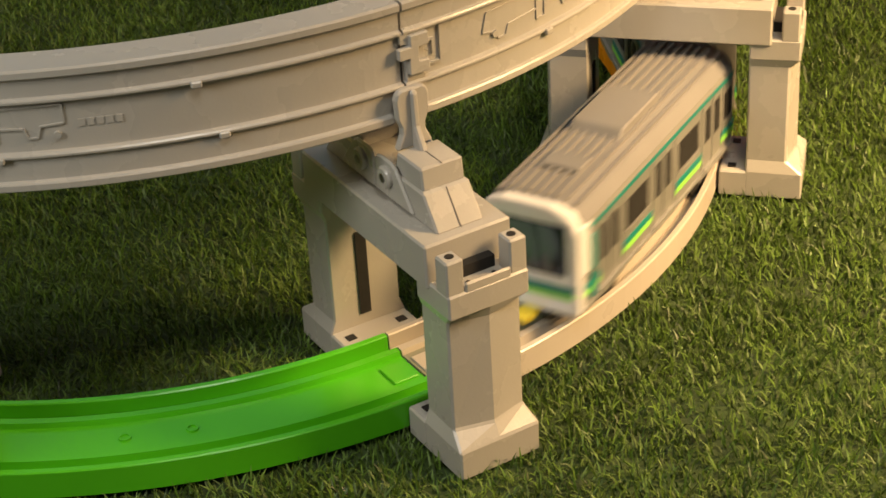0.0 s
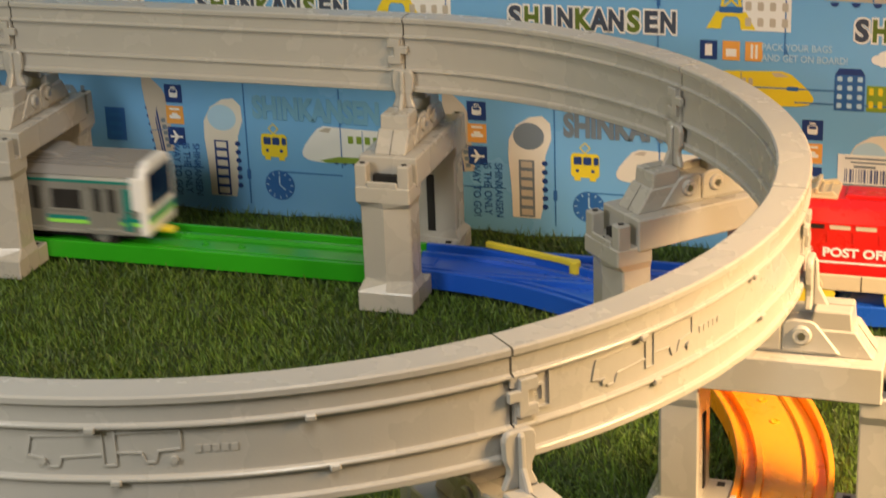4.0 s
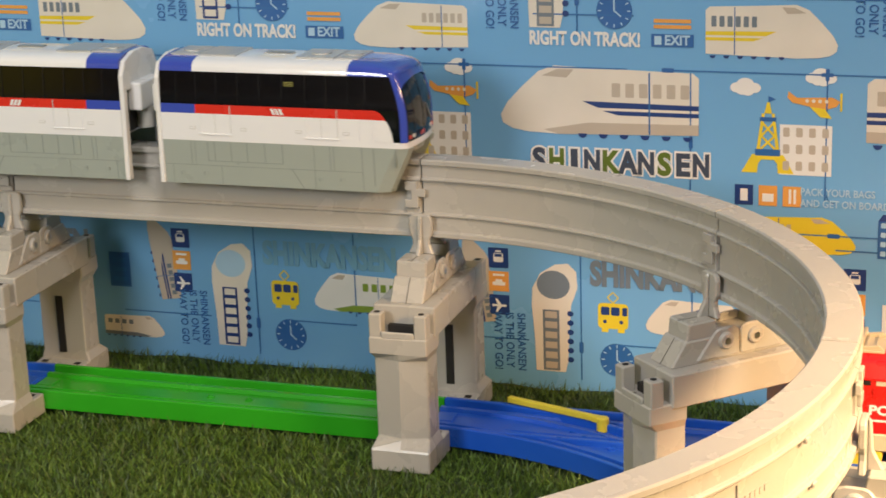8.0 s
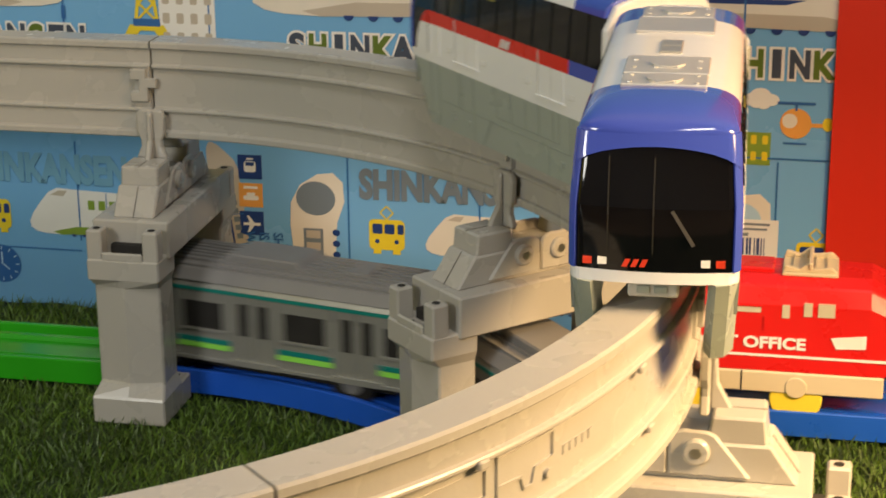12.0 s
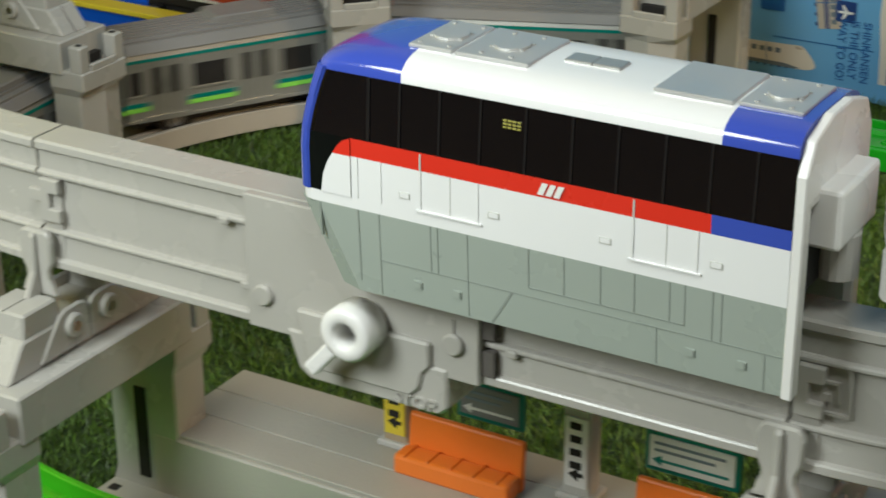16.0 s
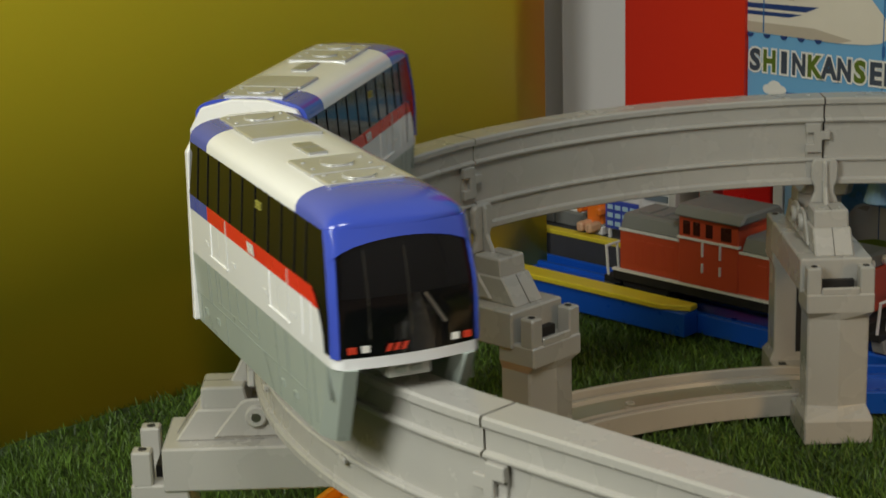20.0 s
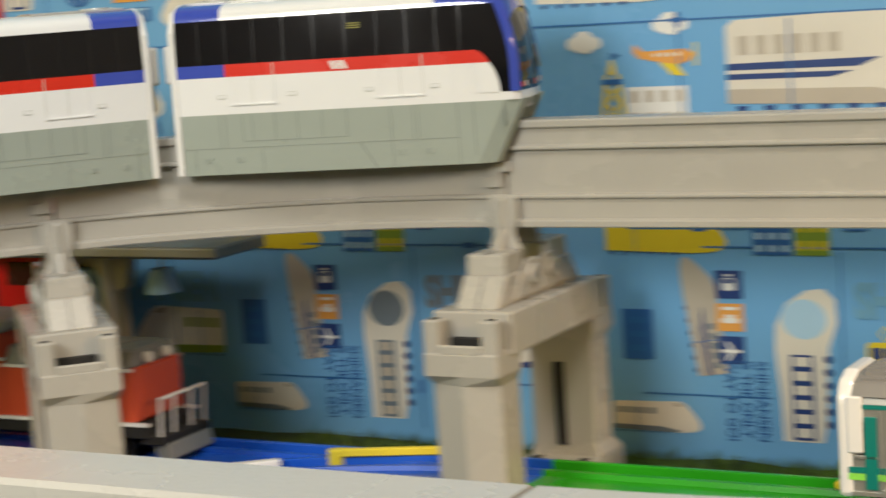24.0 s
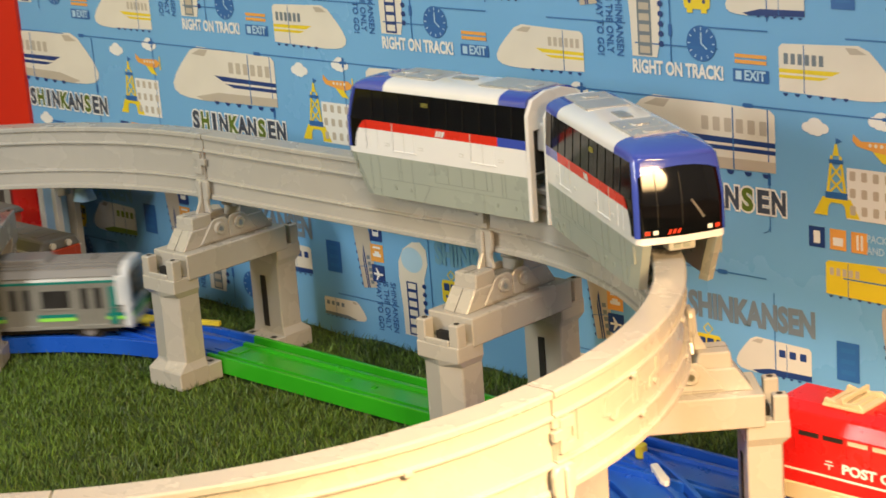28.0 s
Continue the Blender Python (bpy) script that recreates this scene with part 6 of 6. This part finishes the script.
def build_stop_device():
    """Stop switch moulded on the near straight of the beam, with its white lever."""
    fy = -R - 0.0070
    t = thing("stop_switch", "beige-grey plastic stop switch on the beam with white lever", "toy switch")
    plate = part("plate", tidy(box(bmn(), -0.0370, 0.0310, fy - 0.0018, fy + 0.004, ZB, ZT - 0.0002), 0.0004), GREY, t)
    pts = [(-0.0250, 0.1010), (-0.0215, 0.0905), (-0.0180, 0.0880), (0.0200, 0.0880), (0.0225, 0.0900), (0.0225, 0.1010)]
    part("skirt", tidy(prism(bmn(), pts, 1, fy - 0.0024, fy + 0.0120), 0.0007), GREY, t)
    pts = [(-0.0210, 0.1075), (-0.0185, 0.0940), (-0.0150, 0.0918), (0.0125, 0.0918), (0.0150, 0.0945), (0.0158, 0.0985), (0.0180, 0.1010), (0.0180, 0.1075)]
    part("raised_panel", tidy(prism(bmn(), pts, 1, fy - 0.0034, fy - 0.0010), 0.0006), GREY, t)
    for x in (-0.0315, 0.0242):
        part("dot", tidy(cyl(bmn(), (x, fy - 0.0016, 0.1085), (0, -1, 0), 0.0029, 0.0016, 24), 0.0005), GREY, plate, "round moulded dot")
    part("rib_stop", tidy(box(bmn(), 0.0236, 0.0243, fy - 0.0024, fy, 0.1105, 0.1150)), GREY, plate)
    for za, zb in ((0.1012, 0.1078), (0.1112, 0.1185)):
        part("dark_notch", tidy(box(bmn(), 0.0308, 0.0345, fy - 0.0006, fy + 0.0030, za, zb)), NOTCH, t, "dark notch at the plate's end")
    text_on("STOP", 0.0044, GREY, t, upright(0.0135, fy - 0.0027, 0.0902, 0, 1.15), 0.0001, 0.0003, "embossed_lettering")
    # lever: a thick ring with a bore and a finger that points down
    c = Vector((-0.0010, fy - 0.0034, 0.1085))
    bm = bmn()
    seg, r1, r0, dp = 40, 0.0072, 0.0032, 0.0086
    rings = []
    for r, y in ((r0, 0), (r1, 0), (r1, -dp + 0.001), (r1 - 0.001, -dp), (r0 + 0.0006, -dp), (r0, -dp + 0.0006)):
        rings.append([bm.verts.new((c.x + r * math.cos(2 * math.pi * k / seg), c.y + y, c.z + r * math.sin(2 * math.pi * k / seg))) for k in range(seg)])
    for a, b in zip(rings, rings[1:] + rings[:1]):
        for k in range(seg):
            bm.faces.new((a[k], a[(k + 1) % seg], b[(k + 1) % seg], b[k]))
    fin(bm)
    lever = part("lever_ring", bm, WHITE, t, "white plastic lever ring")
    mod = lever.data
    for p in mod.polygons:
        p.use_smooth = True
    d = Vector((-0.0107, 0, -0.0120)).normalized()
    ang = math.degrees(math.atan2(-d.z, d.x))
    part("lever_finger", tidy(box(bmn(), 0.0050, 0.0165, -dp, -dp + 0.0034, -0.0020, 0.0020, 0.0, m=pose(c.x, c.y, c.z, 0, ang, 0)), 0.0008, seg=2), WHITE, lever)
    part("bore_floor", cyl(bmn(), (c.x, c.y - 0.0004, c.z), (0, -1, 0), 0.0033, 0.0012, 24), SAGE_LIGHT, lever)
    # five white bumps on the beam's crown
    for x in (-0.0172, -0.0105, -0.0047, 0.0010, 0.0078):
        bm = bmn()
        r = 0.0020 if x in (-0.0172, 0.0078) else 0.0014
        bmesh.ops.create_uvsphere(bm, u_segments=16, v_segments=8, radius=r, matrix=Matrix.Translation((x, -R, ZT)) @ Matrix.Diagonal((1.0, 1.0, 1.1, 1)))
        part("bump", bm, WHITE, t, "white rounded bump on the beam's crown", smooth=True)


def build_near_station():
    """Toy station platform that stands inside the loop beside the near straight."""
    t = thing("station_platform", "beige-grey grooved toy platform beside the green track", "toy platform")
    x0, x1, y0, y1 = -0.1050, 0.1100, -0.1870, -0.1400
    part("slab", tidy(box(bmn(), x0, x1, y0, y1, 0.0, 0.0288), 0.0006), STATIONSTONE, t)
    for i in range(3):
        a = y0 + 0.0012 + (y1 - y0 - 0.0024) * i / 3
        part("paving_panel", tidy(box(bmn(), x0 + 0.0012, x1 - 0.0012, a + 0.0002, a + (y1 - y0 - 0.0024) / 3 - 0.0002, 0.0284, 0.0300), 0.0002), STATIONSTONE, t)
    for xc, kind in ((-0.0090, 0), (0.0640, 0)):
        b = thing("platform_bench", "orange plastic toy bench on the station platform", "bench", group="orange platform benches")
        part("seat", tidy(box(bmn(), xc - 0.0190, xc + 0.0190, -0.1720, -0.1640, 0.0298, 0.0362), 0.0012, seg=2), BENCH, b)
        part("backrest", tidy(prism(bmn(), [(-0.1640, 0.0298), (-0.1612, 0.0298), (-0.1600, 0.0455), (-0.1622, 0.0455)], 0, xc - 0.0190, xc + 0.0190), 0.0008, seg=2), BENCH, b)
        for k in range(5):
            x = xc - 0.0152 + k * 0.0076
            part("seat_division", tidy(box(bmn(), x - 0.0004, x + 0.0004, -0.1718, -0.1642, 0.0358, 0.0367), 0.0002), BENCH, b)
    c = thing("station_canopy", "green toy station canopy beam on beige posts with hanging signs", "toy canopy")
    for x in (-0.0350, 0.0250, 0.0860):
        p = part("post", tidy(box(bmn(), x - 0.0042, x + 0.0042, -0.1590, -0.1520, 0.0296, 0.0600), 0.0005), TIMBER if x < 0 else GREY2, c, "tan post" if x < 0 else "")
        part("post_foot", tidy(box(bmn(), x - 0.0058, x + 0.0058, -0.1605, -0.1505, 0.0298, 0.0320), 0.0005), GREY2, p)
        plate = part("post_label", tidy(box(bmn(), x - 0.0036, x + 0.0036, -0.1597, -0.1589, 0.0345, 0.0570), 0.0002), YELLOW if x < 0 else WHITE, c, "yellow label with dark bars" if x < 0 else "white label with dark bars")
        for k in range(4):
            part("print_bar", box(bmn(), x - 0.0018, x + 0.0018, -0.1599, -0.1596, 0.0532 - k * 0.0042, 0.0554 - k * 0.0042), DARK, plate)
        part("print_arrow", prism(bmn(), [(x - 0.0022, 0.0388), (x + 0.0008, 0.0368), (x + 0.0008, 0.0382), (x + 0.0024, 0.0382), (x + 0.0024, 0.0394), (x + 0.0008, 0.0394), (x + 0.0008, 0.0408)], 1, -0.1599, -0.1596), DARK, plate)
    part("beam", tidy(box(bmn(), -0.0400, 0.0960, -0.1600, -0.1510, 0.0598, 0.0650), 0.0006), STATIONGREEN, c, "long dark green canopy beam")
    part("roof_panel", tidy(box(bmn(), -0.0420, 0.0980, -0.1640, -0.1470, 0.0650, 0.0672), 0.0005), STATIONGREEN, c)
    for x, w, m in ((-0.0040, 0.0110, DIESEL_GREY), (0.0590, 0.0140, WHITE)):
        s = part("hanging_sign", tidy(box(bmn(), x - w, x + w, -0.1572, -0.1552, 0.0455, 0.0600), 0.0005), STATIONGREEN, c, "hanging sign in a green frame")
        part("sign_face", tidy(box(bmn(), x - w + 0.0014, x + w - 0.0014, -0.1576, -0.1570, 0.0472, 0.0570), 0.0002), m, s)
        for k in range(2):
            part("print_bar", box(bmn(), x - w + 0.003, x + w - 0.004 - 0.003 * k, -0.1578, -0.1575, 0.0545 - k * 0.0022, 0.0553 - k * 0.0022), P_GREY, s)
        part("print_arrow", prism(bmn(), [(x - w + 0.0024, 0.0496), (x - w + 0.0052, 0.0480), (x - w + 0.0052, 0.0492), (x + w - 0.003, 0.0492), (x + w - 0.003, 0.0500), (x - w + 0.0052, 0.0500), (x - w + 0.0052, 0.0512)], 1, -0.1578, -0.1575), TEAL if m is WHITE else WHITE, s)


build_postal_loco()
build_diesel()
build_west_platform()
build_west_station()
build_turnout_parts()
build_stop_device()
build_near_station()


# ---- beam joints, rib nubs and small moulded marks ----
def build_beam_details():
    beams = [o for o in bpy.data.objects if o.name.split(".")[0] == "monorail_beam"]
    beams.sort(key=lambda o: o.name)
    for i, ob in enumerate(beams):
        s0, s1 = STOPS[i], STOPS[i + 1]
        def at(s, out, z):
            p, h = loop_at(s)
            return Matrix.Translation((p.x, p.y, z)) @ Matrix.Rotation(h, 4, "Z") @ Matrix.Translation((0, out, 0))
        for sd in (1, -1):
            # joint: hooked lug that overlaps the next section, over a dark gap
            o = sd * 0.0072
            bm = prism(bmn(), [(-0.0050, 0.0065), (0.0012, 0.0065), (0.0012, 0.0030), (0.0052, 0.0030), (0.0052, -0.0006), (0.0018, -0.0006), (0.0018, -0.0060), (-0.0050, -0.0060), (-0.0050, -0.0022), (-0.0016, -0.0022), (-0.0016, 0.0024), (-0.0050, 0.0024)], 1, -0.0010, 0.0010)
            bmesh.ops.transform(bm, matrix=at(s1 - 0.0030, o - sd * 0.0006, 0.1185), verts=bm.verts)
            part("joint_hook", tidy(bm, 0.0003), GREY, ob)
            bm = box(bmn(), -0.0016, 0.0050, -0.0008, 0.0008, -0.0150, 0.0130)
            bmesh.ops.transform(bm, matrix=at(s1 - 0.0058, sd * 0.0050, 0.1140), verts=bm.verts)
            part("joint_block", tidy(bm, 0.0003), GREY, ob)
            if sd < 0:
                continue
            # small nubs on the ribs of the outer face
            n = 2
            for k in range(n):
                s = s0 + (s1 - s0) * (0.32 + 0.36 * k)
                for z in (ZT - 0.0264, ZT - 0.0096):
                    bm = box(bmn(), -0.0016, 0.0016, -0.0008, 0.0008, -0.0016, 0.0004)
                    bmesh.ops.transform(bm, matrix=at(s + (0.006 if z > 0.12 else 0), sd * 0.0066, z), verts=bm.verts)
                    part("rib_nub", tidy(bm, 0.0004), GREY, ob)
            if i == 5:
                continue
            # raised frame and hooks on the lapped side of the joint
            bm = bmn()
            for a, b, za, zb in ((-0.0134, -0.0127, 0.1136, 0.1252), (-0.0134, -0.0020, 0.1130, 0.1137), (-0.0022, -0.0015, 0.1104, 0.1137), (-0.0108, -0.0101, 0.1162, 0.1212), (-0.0108, -0.0062, 0.1206, 0.1213), (-0.0086, -0.0062, 0.1162, 0.1180)):
                box(bm, a, b, -0.0006, 0.0006, za, zb)
            for v in bm.verts:
                v.co = at(s1 + v.co.x, sd * 0.0049 + v.co.y, v.co.z).translation
            part("joint_frame", bm, GREY, ob)
            bm = prism(bmn(), [(-0.0076, 0.1226), (-0.0040, 0.1214), (0.0010, 0.1222), (0.0010, 0.1262), (-0.0030, 0.1246), (-0.0076, 0.1252)], 1, -0.0008, 0.0008)
            bmesh.ops.transform(bm, matrix=at(s1, sd * 0.0053, 0), verts=bm.verts)
            part("joint_tongue", tidy(bm, 0.0003), GREY, ob)
            if i == 5:
                continue
            # raised outline of a rail car on both sides of a post
            s = s0 + (s1 - s0) * 0.70
            zc = (ZT + ZB) / 2 + 0.0008
            bm = bmn()
            for line in (((0, -1), (-12, -2), (-13, -5), (-16, -5), (-17, -2.5), (-22, -1.5), (-20.5, 4.5), (0, 5.2)), ((0, 6.4), (0, -4.4), (3.6, -4.4), (3.6, 6.4)), ((3.6, -0.4), (11, -0.6), (12, -3.6), (14.6, -3.6), (15.6, -0.2), (22, 0.4), (22, 6.2), (3.6, 5.6))):
                for (u0, v0), (u1, v1) in zip(line, line[1:]):
                    d = 0.28 / math.hypot(u1 - u0, v1 - v0)
                    du, dv = (v1 - v0) * d, -(u1 - u0) * d
                    prism(bm, [(-u / 1000, v / 1000) for u, v in ((u0 + du, v0 + dv), (u1 + du, v1 + dv), (u1 - du, v1 - dv), (u0 - du, v0 - dv))], 1, -0.0006, 0.0004)
            bmesh.ops.recalc_face_normals(bm, faces=bm.faces)
            for v in bm.verts:
                v.co = at(s + v.co.x, sd * 0.0047 + v.co.y, zc + v.co.z).translation
            part("moulded_outline", bm, GREY, ob)
            bm = bmn()
            for k in range(5):
                box(bm, -0.0060 + k * 0.0026, -0.0042 + k * 0.0026, -0.00012, 0.00012, -0.0011, 0.0011)
            bmesh.ops.transform(bm, matrix=at(s - 0.032, sd * 0.0047, zc), verts=bm.verts)
            part("moulded_mark", bm, GREY, ob)
            for k in (-0.020, 0.0175):
                bm = cyl(bmn(), (0, sd * 0.0042, 0), (0, sd, 0), 0.0011, 0.0013, 12)
                bmesh.ops.transform(bm, matrix=at(s + k, 0, zc - 0.003), verts=bm.verts)
                part("round_nub", bm, GREY, ob)


build_beam_details()


# ---- the trains run ----
def glide(knots, t):
    """Smooth way along the lap at a time, through knots of seconds and metres."""
    ts, ss = [k[0] for k in knots], [k[1] for k in knots]
    i = max(0, min(len(ts) - 2, sum(1 for v in ts if v <= t) - 1))
    slope = [(ss[min(j + 1, len(ss) - 1)] - ss[max(j - 1, 0)]) / (ts[min(j + 1, len(ts) - 1)] - ts[max(j - 1, 0)]) for j in (i, i + 1)]
    d = ts[i + 1] - ts[i]
    u = (t - ts[i]) / d
    return (2 * u ** 3 - 3 * u ** 2 + 1) * ss[i] + (u ** 3 - 2 * u ** 2 + u) * d * slope[0] + (3 * u ** 2 - 2 * u ** 3) * ss[i + 1] + (u ** 3 - u ** 2) * d * slope[1]


MONO_KNOTS = [(0, -0.728), (4, -0.3236), (8, 0.0808), (9, 0.1819), (11, 0.3776), (14, 0.6722), (15, 0.7811), (16, 0.8806), (17.5, 1.022), (18.5, 1.1203), (19, 1.1685), (20, 1.2663), (23, 1.5655), (24, 1.662), (25, 1.7605), (26, 1.859), (27, 1.9575), (28, 2.056)]
SILVER_KNOTS = [(0, 0.684), (4.2, 1.920), (10.9, 3.868), (22.5, 7.247), (28, 8.868)]


def car_pose(s, half, flip=False):
    """A car on the lap whose two pivots are half a wheelbase before and behind s."""
    a, _ = loop_at(s + half)
    b, _ = loop_at(s - half)
    h = math.atan2(a.y - b.y, a.x - b.x) + (math.pi if flip else 0)
    return Matrix.Translation((a + b) / 2) @ Matrix.Rotation(h, 4, "Z")


def motions():
    steps = [k / 10 for k in range(281)]
    walk(mono_a, [(t, car_pose(glide(MONO_KNOTS, t) + 0.0700, 0.038)) for t in steps])
    walk(mono_b, [(t, car_pose(glide(MONO_KNOTS, t) - 0.0700, 0.038, True)) for t in steps])
    for i, car in enumerate(silver):
        walk(car, [(t, car_pose(glide(SILVER_KNOTS, t) - 0.068 - 0.140 * i, 0.040)) for t in steps])


motions()
